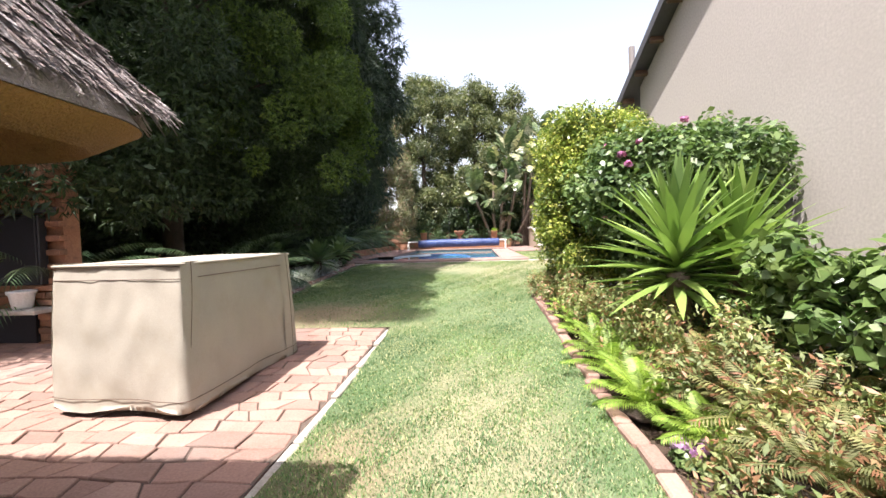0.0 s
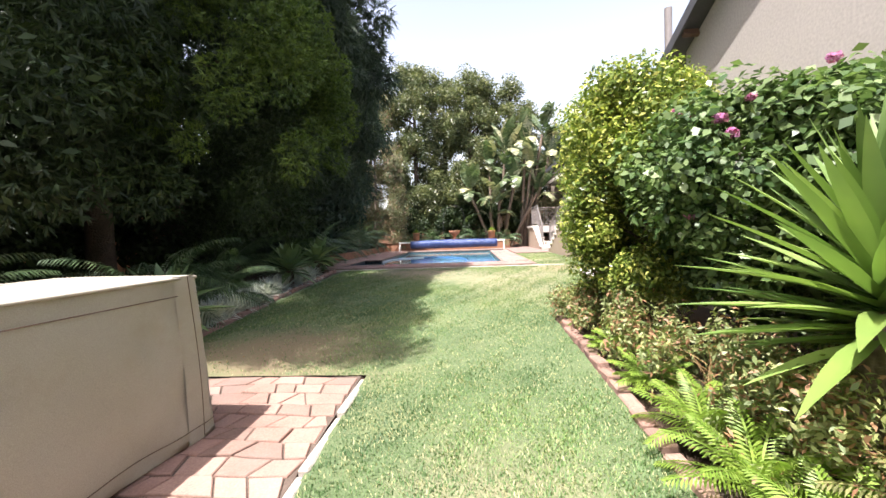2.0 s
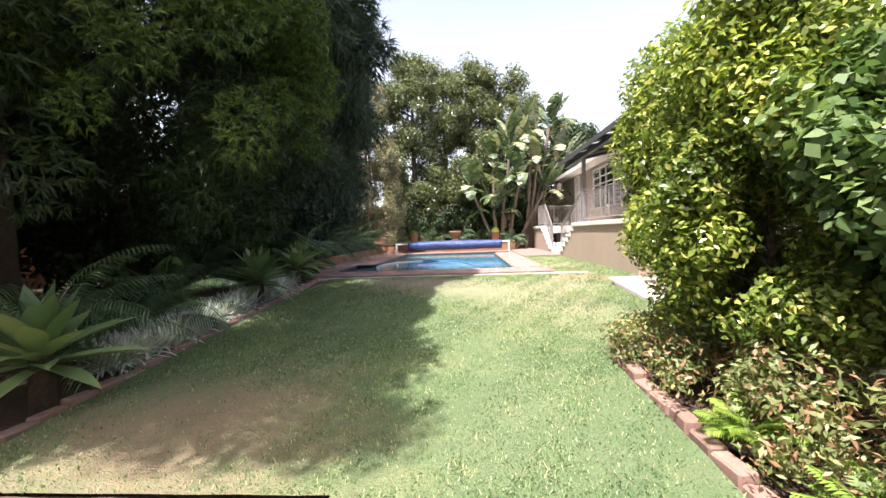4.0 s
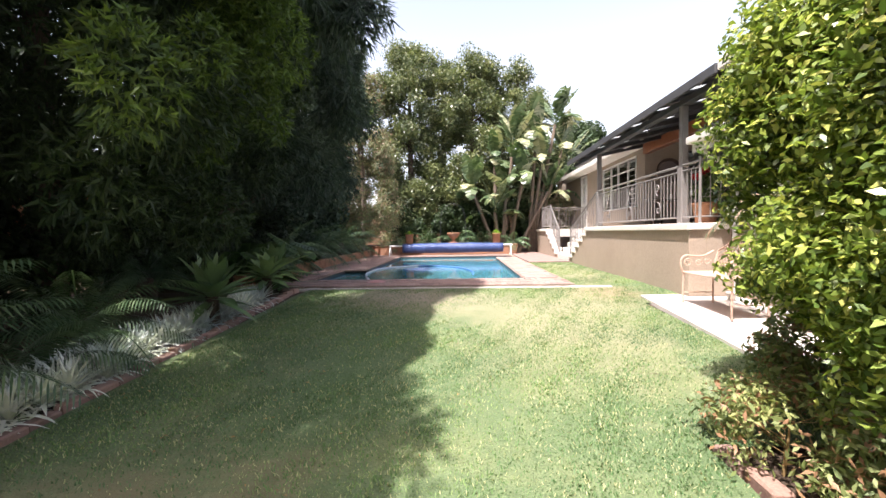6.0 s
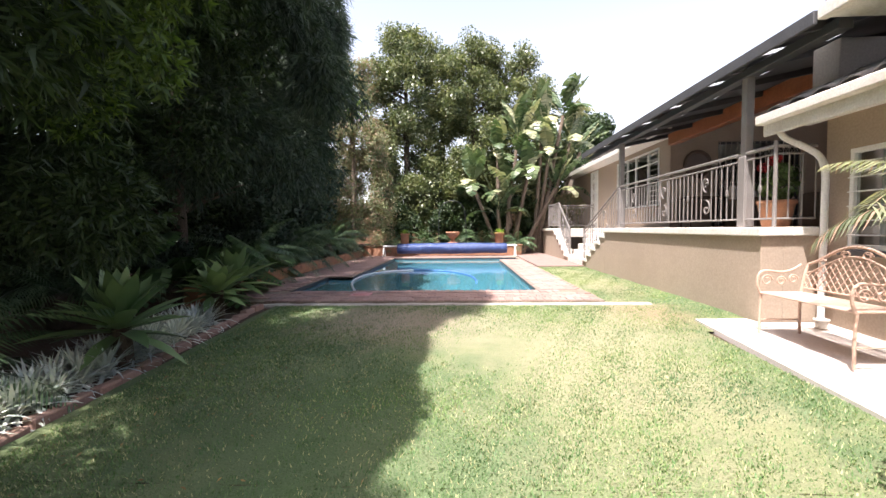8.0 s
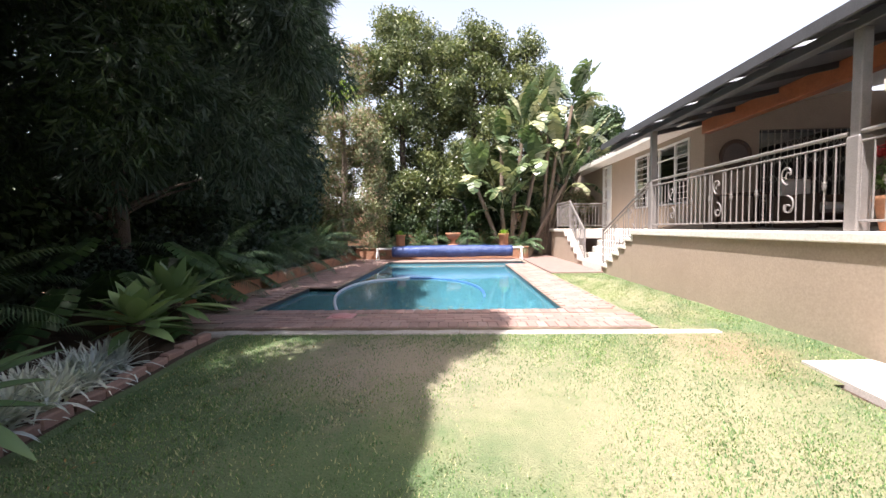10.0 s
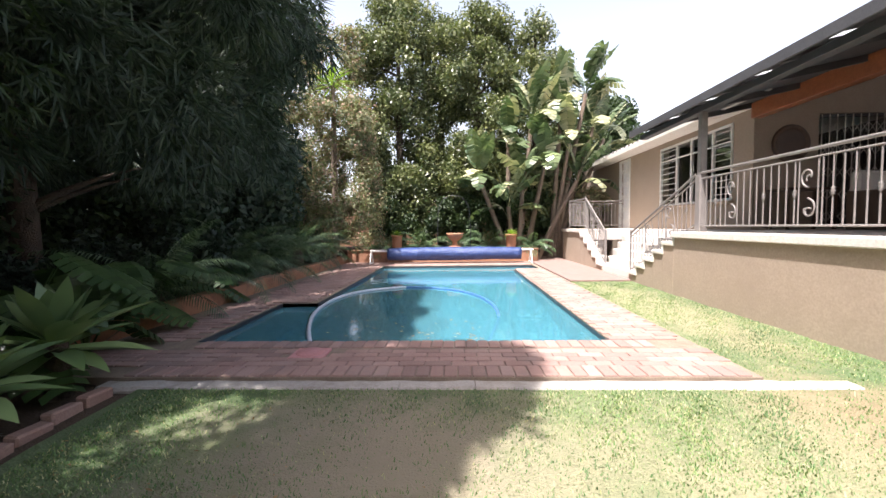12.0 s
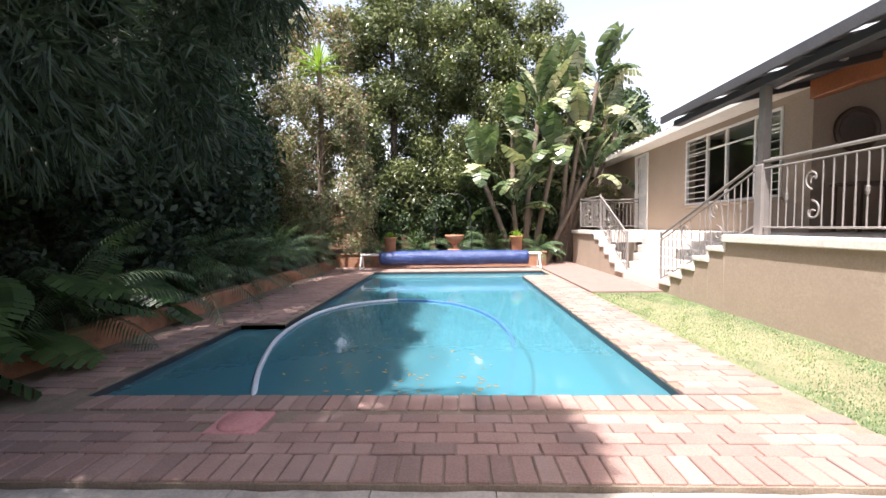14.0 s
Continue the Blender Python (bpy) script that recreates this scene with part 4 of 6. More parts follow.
# low wing
tagged(part("wall_wing", joined("wall_wing", [(4.4, 4.63, 12.08, 12.35, -0.5, 2.35), (4.4, 4.63, 9.4, 12.08, -0.5, 0.78), (4.4, 4.63, 9.4, 12.08, 1.83, 2.35), (4.4, 4.63, 9.2, 10.5, 0.78, 1.83), (4.63, 10.0, 12.12, 12.35, -0.5, 2.6)], WALL, 0)), "tan plastered wall of the low wing", "wall", kind="structure")
window("window_2", 4.42, 10.5, 12.08, 0.78, 1.83, (0.35, 0.68), ((0.0, 0.35), (0.35, 0.68), (0.68, 1.0)), "white steel window with bars and white curtains behind")
cv = []
for i in range(61):
    yy = 10.5 + 1.58 * i / 60
    cv += [(4.72 + 0.025 * math.sin(i * 1.3), yy, 0.7), (4.72 + 0.025 * math.sin(i * 1.3), yy, 1.9)]
tagged(part("curtain", from_arrays("curtain", cv, [(2 * i, 2 * i + 2, 2 * i + 3, 2 * i + 1) for i in range(60)], CURTAIN, True)), "white gathered curtain inside the window", "curtain")
tagged(part("gutter_wing", joined("gutter_wing", [(GX - 0.1, GX + 0.02, 9.4, GY + 0.05, 2.22, 2.33), (GX + 0.02, 4.42, 9.4, GY, 2.2, 2.23), (GX - 0.02, GX + 0.0, 9.4, GY + 0.02, 2.08, 2.22)], COPING, 0.015)), "cream painted gutter and soffit of the wing", "gutter", kind="structure")
pipe = thing("downpipe", (0, 0, 0), "white square downpipe from the wing gutter", "downpipe", kind="structure")
part("pipe", merged("pipe", [tube("pipe", [(GX + 0.02, 12.44, 2.23), (GX + 0.02, 12.44, 2.08), (GX + 0.12, 12.42, 2.0), (4.22, 12.29, 1.86), (4.31, 12.25, 1.74), (4.31, 12.25, 1.5)], 0.034, WHITE), tube("pipe", [(4.31, 12.25, 1.52), (4.31, 12.25, -0.05)], 0.034, WHITE, False)], WHITE), pipe)
# gable-end house
v = [(3.75, -1.5, -0.6), (3.75, 9.35, -0.6), (3.75, 9.35, 3.12), (3.75, 4.4, 5.50), (3.75, -1.5, 2.66)]
v += [(x + 0.25, y, z) for x, y, z in v]
tagged(part("wall_gable", from_arrays("wall_gable", v, [(0, 4, 3, 2, 1), (5, 6, 7, 8, 9), (0, 1, 6, 5), (1, 2, 7, 6), (2, 3, 8, 7), (3, 4, 9, 8), (4, 0, 5, 9)], GABLE)), "grey-beige plastered gable wall in full sun", "wall", kind="structure")
rk = thing("roof_gable", (0, 0, 0), "overhanging dark-soffited verge of the gable roof", "roof", kind="structure")
for (ya, za), (yb, zb), nm in (((9.9, 2.87), (4.4, 5.51), "slope"), ((4.4, 5.51), (-1.9, 2.48), "slope")):
    vv = [(x, y, z + d) for x in (3.55, 7.0) for y, z in ((ya, za), (yb, zb)) for d in (0.02, 0.1)]
    part(nm, from_arrays(nm, vv, [(0, 1, 3, 2), (4, 6, 7, 5), (0, 4, 5, 1), (2, 3, 7, 6), (1, 5, 7, 3), (0, 2, 6, 4)], FASCIA), rk)
    vv = [(x, y, z + d) for x in (3.52, 3.55) for y, z in ((ya, za), (yb, zb)) for d in (-0.03, 0.12)]
    part("bargeboard", from_arrays("bargeboard", vv, [(0, 1, 3, 2), (4, 6, 7, 5), (0, 4, 5, 1), (2, 3, 7, 6), (1, 5, 7, 3), (0, 2, 6, 4)], FASCIA), rk)
me = box_mesh("purlin_end", 0.2, 0.06, 0.09, DARKWOOD, 0.006)
for k in range(9):
    part("purlin_end", me, rk, pose(3.65, 9.6 - 0.56 * k, 2.925 + 0.269 * k, -25.6))
tagged(part("flue_pipe", tube("flue_pipe", [(3.98, 10.3, 2.25), (3.98, 10.3, 4.2)], 0.06, STEEL, False)), "grey steel flue pipe standing behind the roof", "flue")


# ---- railings ----
def scroll(h, w):
    pts = []
    for s in (1, -1):
        seg = []
        for i in range(20):
            a = i / 19 * 1.6 * math.pi
            r = w * 0.5 * (1 - 0.035 * i)
            seg.append((0, s * (r * math.sin(a)) * 0.9, h * (0.5 + s * 0.25) - s * r * math.cos(a)))
        pts.append(seg)
    ms = [tube("c", p, 0.011, STEEL, True, res=1) for p in pts]
    for s in (0.25, 0.75):
        ms.append(tube("c", [(0, -w * 0.18, h * s), (0, 0, h * s + 0.04), (0, w * 0.16, h * s - 0.01), (0, 0.02, h * s - 0.05)], 0.009, STEEL, True, res=1))
    ms.append(tube("c", [(0, -w / 2, 0), (0, -w / 2, h)], 0.008, STEEL, False, res=1))
    ms.append(tube("c", [(0, w / 2, 0), (0, w / 2, h)], 0.008, STEEL, False, res=1))
    return merged("scroll", ms, STEEL)


BAR = merged("baluster", [tube("b", [(0, 0, 0), (0, 0, 1)], 0.009, STEEL, False, res=1)], STEEL)
KNOB = merged("baluster", [tube("b", [(0, 0, 0), (0, 0, 1)], 0.009, STEEL, False, res=1), lathe("k", [(0.0, 0.42), (0.024, 0.44), (0.012, 0.46), (0.026, 0.485), (0.012, 0.51), (0.024, 0.53), (0.0, 0.55)], STEEL, 8)], STEEL)
SCROLL = scroll(0.72, 0.24)


def railing(p0, p1, label, scrolls=(), height=0.9, low=0.1, posts=()):
    p0, p1 = Vector(p0), Vector(p1)
    d = p1 - p0
    L = math.hypot(d.x, d.y)
    r = thing("railing", (0, 0, 0), label, "railing", "verandah railings", )
    up = Vector((0, 0, 1))
    part("handrail", tube("handrail", [p0 + up * height, p1 + up * height], 0.022, STEEL, False), r)
    part("rail", tube("rail", [p0 + up * (height - 0.09), p1 + up * (height - 0.09)], 0.012, STEEL, False, res=1), r)
    part("rail", tube("rail", [p0 + up * low, p1 + up * low], 0.013, STEEL, False, res=1), r)
    n = max(2, int(L / 0.115))
    ang = math.degrees(math.atan2(d.y, d.x)) - 90
    for k in range(n + 1):
        u = k / n
        if any(abs(u - s) * L < 0.15 for s in scrolls):
            continue
        q = p0 + d * u
        part("baluster", KNOB if k % 4 == 2 else BAR, r, pose(q.x, q.y, q.z + low) @ Matrix.Diagonal((1, 1, height - 0.09 - low, 1)))
    for s in scrolls:
        q = p0 + d * s
        sh = Matrix.Identity(4)
        sh[2][1] = d.z / L
        part("scroll", SCROLL, r, pose(q.x, q.y, q.z + low) @ sh @ pose(0, 0, 0, 0, 0, ang))
    for s in posts:
        q = p0 + d * s
        part("newel", tube("newel", [(q.x, q.y, q.z - 0.02), (q.x, q.y, q.z + height + 0.06)], 0.022, STEEL, False), r)
    return r


RX = 3.93
railing((RX, 13.05, FLOOR), (RX, 16.9, FLOOR), "grey wrought-iron verandah railing with scroll panels", (0.18, 0.5, 0.82), 0.93, 0.1)
railing((RX, 12.45, FLOOR), (RX, 12.91, FLOOR), "short grey wrought-iron corner railing", (), 0.93, 0.1, (0,))
railing((RX, 12.45, FLOOR), (4.38, 12.45, FLOOR), "short grey wrought-iron return railing", (), 0.93, 0.1)
railing((RX, 17.05, FLOOR), (FX + 0.08, 19.15, 0.05), "sloping grey wrought-iron stair railing with scrolls", (0.3, 0.62), 0.92, 0.12, (1,))
railing((FX + 0.08, 20.6, 0.05), (RX, 22.6, FLOOR), "sloping grey wrought-iron stair railing beyond the steps", (0.4, 0.7), 0.92, 0.12, (0, 1))
railing((RX, 22.6, FLOOR), (RX, 24.3, FLOOR), "grey wrought-iron railing past the steps", (0.5,), 0.92, 0.1, (1,))
railing((RX, 24.3, FLOOR), (5.7, 24.3, FLOOR), "grey wrought-iron end railing past the steps", (0.5,), 0.92, 0.1)


# ---- things near the lapa ----
def canvas_cover():
    """A fitted cover: flat top with piping, flaring sides with folds, wavy hem."""
    t = thing("furniture_cover", (-1.43, 5.33, ground_z(5.4), 0, 0, -4), "beige canvas cover draped over a garden table", "cover")
    nu, nv = 160, 24
    hx, hy, H = 0.485, 0.64, 1.01
    v, f = [], []
    peri = []
    per_side = nu // 4
    for s, (ax, ay, bx, by) in enumerate(((hx, -hy, hx, hy), (hx, hy, -hx, hy), (-hx, hy, -hx, -hy), (-hx, -hy, hx, -hy))):
        for i in range(per_side):
            u = i / per_side
            peri.append((ax + (bx - ax) * u, ay + (by - ay) * u, u, s))
    for j in range(nv + 1):
        w = j / nv
        for i, (x, y, u, s) in enumerate(peri):
            fold = 0.03 * w * w * math.sin(u * 7 + s * 2.1) + 0.018 * math.exp(-((u - 0.55 - 0.3 * w) / 0.09) ** 2) * w + 0.035 * w * noise.noise((x * 2.5, y * 2.5, s)) + 0.012 * noise.noise((x * 9, y * 9, w * 5))
            flare = 1 + 0.05 * w + 0.015 * math.sin(math.pi * w)
            nx, ny = ((1, 0), (0, 1), (-1, 0), (0, -1))[s]
            hem = 0.03 + 0.045 * (0.5 + 0.5 * math.sin(u * 7 + s)) if j == nv else 0
            v.append((x * flare + nx * fold, y * flare + ny * fold, (H - 0.01) * (1 - w) + hem * (j == nv) + 0.02 * noise.noise((x * 1.5, y * 1.5, 4)) * (1 - w)))
    n = len(peri)
    for j in range(nv):
        for i in range(n):
            f.append((j * n + i, (j + 1) * n + i, (j + 1) * n + (i + 1) % n, j * n + (i + 1) % n))
    part("skirt", from_arrays("skirt", v, f, CANVAS, True), t)
    m = 12
    tv, tf = [], []
    for j in range(m + 1):
        for i in range(m + 1):
            x, y = -hx + 2 * hx * i / m, -hy + 2 * hy * j / m
            tv.append((x * 1.012, y * 1.012, H + 0.015 * noise.noise((x * 2, y * 2, 1)) + 0.01 * (1 - (x / hx) ** 2)))
    for j in range(m):
        for i in range(m):
            a = j * (m + 1) + i
            tf.append((a, a + 1, a + m + 2, a + m + 1))
    part("top", from_arrays("top", tv, tf, CANVAS, True), t)
    c = [(-hx, -hy), (hx, -hy), (hx, hy), (-hx, hy), (-hx, -hy)]
    part("piping", tube("piping", [(x * 1.015, y * 1.015, H - 0.004) for x, y in c], 0.009, CANVAS, False), t)
    part("seam_band", tube("seam_band", [(x * 1.02, y * 1.02, H - 0.1) for x, y in c], 0.0028, DARKWOOD, False), t)
    SEAM = DARKWOOD
    wav = lambda s, u, w: 0.03 * w * w * math.sin(u * 7 + s * 2.1) + 0.018 * math.exp(-((u - 0.55 - 0.3 * w) / 0.09) ** 2) * w
    fl = lambda w: 1 + 0.05 * w + 0.015 * math.sin(math.pi * w)
    hem = []
    for x, y, u, s in peri + peri[:1]:
        nx, ny = ((1, 0), (0, 1), (-1, 0), (0, -1))[s]
        d = wav(s, u, 0.88) + 0.035 * 0.88 * noise.noise((x * 2.5, y * 2.5, s)) + 0.008
        hem.append((x * fl(0.88) + nx * d, y * fl(0.88) + ny * d, H * 0.12))
    part("hem_seam", tube("hem_seam", hem, 0.0025, SEAM, False, res=1), t)
    for sx, sy in ((1, -1), (-1, -1), (1, 1)):
        fv, ff = [], []
        for j in range(11):
            w = j / 10
            ox = sx * hx * fl(w)
            oy = sy * hy * fl(w)
            g = 0.008 + 0.012 * math.sin(w * 5 + sx)
            fv += [(ox + sx * 0.004, oy + sy * 0.004, (H - 0.03) * (1 - w) + 0.04), (ox + sx * (0.008 + g * 0.6), oy - sy * (0.05 + g), (H - 0.03) * (1 - w) + 0.04), (ox + sx * 0.002, oy - sy * 0.16, (H - 0.03) * (1 - w) + 0.04)]
        for j in range(10):
            a = j * 3
            ff += [(a, a + 1, a + 4, a + 3), (a + 1, a + 2, a + 5, a + 4)]
        part("corner_flap", from_arrays("corner_flap", fv, ff, CANVAS, True), t)
        part("corner_seam", tube("corner_seam", [fv[k * 3 + 1] for k in range(11)], 0.0025, SEAM, False, res=1), t)


canvas_cover()


def thatch():
    """Hipped thatch roof with a thick shaggy eave and reed underside, on poles."""
    t = thing("lapa_roof", (0, 0, 0), "grey weathered thatched roof with golden reed underside", "thatch roof")
    X0, X1, Y0, Y1, Z = -4.8, -0.1, -0.6, 3.6, 1.1
    run, rise = 2.0, 2.75

    def ring(inset, z, n=30, rad=0.3):
        pts = []
        x0, x1, y0, y1 = X0 + inset, X1 - inset, Y0 + inset, Y1 - inset
        r = min(rad, (x1 - x0) / 2.01, (y1 - y0) / 2.01)
        for cx, cy, a0 in ((x1 - r, y1 - r, 0), (x0 + r, y1 - r, 90), (x0 + r, y0 + r, 180), (x1 - r, y0 + r, 270)):
            for k in range(n):
                a = radians(a0 + 90 * k / (n - 1))
                pts.append((cx + r * math.cos(a), cy + r * math.sin(a), z))
        return pts
    rows = [ring(0.0, Z - 0.02)] + [ring(run * u, Z + 0.02 + rise * u, rad=0.35) for u in np.linspace(0.006, 1, 14)]
    n = len(rows[0])
    v = [p for r in rows for p in r]
    f = [(j * n + i, j * n + (i + 1) % n, (j + 1) * n + (i + 1) % n, (j + 1) * n + i) for j in range(len(rows) - 1) for i in range(n)]
    f.append(tuple(range((len(rows) - 1) * n, len(rows) * n)))
    part("thatch_body", from_arrays("thatch_body", v, f, THATCH, True), t)
    under = [ring(0.003, Z - 0.022), ring(0.1, Z - 0.10)] + [ring(run * u, Z - 0.12 + rise * u * 0.96, rad=0.35) for u in np.linspace(0.1, 1, 6)]
    v = [p for r in under for p in r]
    f = [(j * n + i, (j + 1) * n + i, (j + 1) * n + (i + 1) % n, j * n + (i + 1) % n) for j in range(len(under) - 1) for i in range(n)]
    part("underside", from_arrays("underside", v, f, REED, True), t)
    m = 52000
    k = rng.integers(0, 2, m)
    u = 0.012 + 0.988 * rng.uniform(0, 1, m) ** 1.3
    s = rng.uniform(0, 1, m)
    ins = run * u
    x = np.where(k == 0, X1 - ins, X0 + ins + s * (X1 - X0 - 2 * ins))
    y = np.where(k == 0, Y0 + ins + s * (Y1 - Y0 - 2 * ins), Y1 - ins)
    z = Z + 0.03 + rise * u
    out = np.where((k == 0)[:, None], np.array([[1.0, 0, 0]]), np.array([[0, 1.0, 0]]))
    down = out * 0.57 + np.array([0, 0, -0.80])
    sd = np.cross(out, np.array([0, 0, 1.0])) + rng.normal(0, 0.25, (m, 3))
    c = np.stack([x, y, z], 1)
    L = rng.uniform(0.03, 0.085, m)[:, None]
    W = rng.uniform(0.003, 0.008, m)[:, None]
    tip = c + down * L + out * 0.02 + rng.normal(0, 0.008, (m, 3))
    q = np.stack([c - sd * W, c + sd * W, tip + sd * W * 0.5, tip - sd * W * 0.5], 1)
    part("straw", quads("straw", q, THATCH), t, kind="stuff")
    ms = [tube("lath", [(X0 + 0.4 + d, Y1 - 0.35 - d, Z - 0.12 + d), (X1 - 0.35 - d, Y1 - 0.35 - d, Z - 0.12 + d)], 0.03, DARKWOOD, False) for d in (0.0, 0.5, 1.0)]
    part("lath", merged("lath", ms, DARKWOOD), t)
    for px, py in ((-0.75, 0.0), (-4.3, 3.2), (-4.3, 0.0)):
        part("pole", tube("pole", [(px, py, -0.5), (px, py, 1.5)], 0.08, DARKWOOD, False), t)


thatch()
# brick braai wall
BY = 6.35
braai = thing("braai", (0, BY, 0), "rough red brick barbecue wall with a black steel door", "barbecue")
part("backing", joined("backing", [(-6.6, -3.74, 0.03, 0.22, -0.45, 2.3)], BRICK, 0), braai)
bm_ = box_mesh("brick", 0.222, 0.09, 0.068, BRICK, 0.008)
row = 0
z = -0.42
while z < 2.2:
    x = -3.82 - (0.0 if row % 2 else 0.118)
    while x > -5.4:
        if not (-4.95 < x < -3.88 and 0.28 < z < 1.1) and not (-5.4 < x < -4.0 and z < 0.02):
            part("brick", bm_, braai, pose(x, 0.0 + rng.uniform(-0.008, 0.006), z, 0, 0, rng.uniform(-1, 1)))
        x -= 0.236
    z += 0.08
    row += 1
part("door", joined("door", [(-4.95, -3.88, -0.12, -0.02, 0.30, 1.08), (-4.93, -3.90, -0.135, -0.12, 0.32, 1.06)], BLACK, 0.01), braai)
part("lintel", joined("lintel", [(-5.2, -3.72, -0.06, 0.0, 1.10, 1.16)], FASCIA, 0.006), braai)
part("handle", tube("handle", [(-4.4, -0.13, 0.9), (-4.4, -0.17, 0.9), (-4.46, -0.17, 0.9)], 0.01, WHITE, False), braai)
part("shelf", joined("shelf", [(-5.4, -3.75, -0.32, 0.0, 0.0, 0.05)], CONCRETE, 0.01), braai)
# flat black sheet gives the shade of the recess under the shelf
part("alcove_shade_panel", joined("alcove_shade_panel", [(-5.4, -4.1, -0.02, 0.02, -0.45, 0.0)], BLACK, 0), braai)
pot = tagged(part("flower_pot", lathe("flower_pot", [(0.0, 0), (0.075, 0), (0.085, 0.02), (0.105, 0.15), (0.12, 0.17), (0.125, 0.2), (0.112, 0.2), (0.1, 0.16), (0.0, 0.15)], WHITE, 32, 12), at=pose(-4.06, BY - 0.17, 0.05)), "ribbed white pot standing on the barbecue shelf", "pot")
tagged(part("brick_box", joined("brick_box", [(-4.62, -4.3, 6.08, 6.28, 0.05, 0.17)], TERRA, 0.01)), "terracotta trough on the barbecue shelf", "trough")


# ---- things on and below the verandah ----
def bench():
    """Wrought-iron garden bench facing the lawn; origin at the ground under its middle."""
    t = thing("garden_bench", (3.6, 11.4, -0.10, 0, 0, 0), "weathered pink wrought-iron bench with lattice back on the slab", "bench")
    W, zs = 0.5, 0.44
    T = lambda pts, r=0.011, sm=True: tube("t", pts, r, PINKSTEEL, sm, res=1)
    for s in (-1, 1):
        y = s * W
        part("leg", merged("leg", [T([(-0.2, y, 0), (-0.21, y, 0.3), (-0.19, y, zs)], 0.013), T([(0.2, y, 0), (0.19, y, 0.3), (0.2, y, zs)], 0.013), T([(-0.2, y, 0.17), (0.2, y, 0.17)], 0.008, False)], PINKSTEEL), t)
        arm = [T([(-0.2, y, zs), (-0.24, y, zs + 0.08), (-0.24, y, zs + 0.2), (-0.17, y, zs + 0.25), (-0.05, y, zs + 0.22), (0.1, y, zs + 0.22), (0.2, y, zs + 0.3)], 0.013)]
        for cx, cz, r in ((-0.14, zs + 0.14, 0.06), (0.0, zs + 0.13, 0.05), (0.12, zs + 0.15, 0.05)):
            arm.append(T([(cx + r * (1 - 0.04 * i) * math.cos(i * 0.55), y, cz + r * (1 - 0.04 * i) * math.sin(i * 0.55)) for i in range(16)], 0.007))
        part("arm", merged("arm", arm, PINKSTEEL), t)
    part("seat", joined("seat", [(-0.21, 0.2, -W, W, zs, zs + 0.022)], PINKSTEEL, 0.01), t)
    top = lambda u: zs + 0.30 + 0.20 * math.sin(math.pi * (u + 1) / 2) ** 1.4
    ms = [T([(0.27, u * W, top(u)) for u in np.linspace(-1, 1, 15)], 0.014)]
    ms.append(T([(0.255, u * W, top(u) - 0.09) for u in np.linspace(-1, 1, 15)], 0.009))
    for s in (-1, 1):
        ms.append(T([(0.2, s * W, zs), (0.23, s * W, zs + 0.2), (0.27, s * W, top(s))], 0.013))
        ms.append(T([(0.262, s * (0.1 + 0.05 * (1 - 0.04 * i) * math.cos(i * 0.55)), zs + 0.42 + 0.04 * (1 - 0.04 * i) * math.sin(i * 0.55)) for i in range(16)], 0.007))
        ms.append(T([(0.258, s * (0.33 + 0.05 * (1 - 0.04 * i) * math.cos(i * 0.55)), zs + 0.33 + 0.04 * (1 - 0.04 * i) * math.sin(i * 0.55)) for i in range(16)], 0.007))
    ms.append(T([(0.215, -W, zs + 0.06), (0.215, W, zs + 0.06)], 0.009, False))
    part("back_frame", merged("back_frame", ms, PINKSTEEL), t)
    lat = []
    for k in range(-14, 15):
        for s in (-1, 1):
            pts = []
            for i in range(13):
                zz = zs + 0.06 + i * 0.035
                yy = k * 0.065 + s * (zz - zs) * 0.75
                if abs(yy) < W and zz < top(yy / W) - 0.09:
                    pts.append((0.215 + 0.1 * (zz - zs - 0.06), yy, zz))
            if len(pts) > 1:
                lat.append(T([pts[0], pts[-1]], 0.005, False))
    part("lattice", merged("lattice", lat, PINKSTEEL), t)


bench()
for bx, by in ((4.12, 12.02),):
    t = thing("flower_pot", (bx, by, -0.055), "small pale pot beside the wall on the slab", "pot")
    part("pot", lathe("pot", [(0, 0), (0.045, 0), (0.06, 0.08), (0.068, 0.08), (0.068, 0.1), (0.058, 0.1), (0.05, 0.07), (0, 0.065)], COPING, 20), t)
# pot with red flowers at the railing corner
t = thing("potted_flowers", (4.25, 12.85, FLOOR), "terracotta pot with red flowers and green leaves", "potted plant")
part("pot", lathe("pot", [(0, 0), (0.14, 0), (0.19, 0.28), (0.21, 0.28), (0.21, 0.33), (0.18, 0.33), (0.17, 0.27), (0, 0.26)], TERRA, 24), t)
part("foliage", quads("foliage", clumped([(0, 0, 0.5, 0.22, 0.2), (0.05, -0.05, 0.65, 0.15, 0.15)], 500, 0.08), L_HYDR), t, kind="stuff")
RED = leafy("red_petal", (0.5, 0.02, 0.03), (0.65, 0.06, 0.08), 0.6, 0.3)
part("flowers", quads("flowers", clumped([(-0.1, 0.1, 0.75, 0.07, 0.06), (0.05, 0.12, 0.82, 0.07, 0.06), (-0.05, -0.05, 0.85, 0.06, 0.05)], 1200, 0.05), RED), t, kind="stuff")


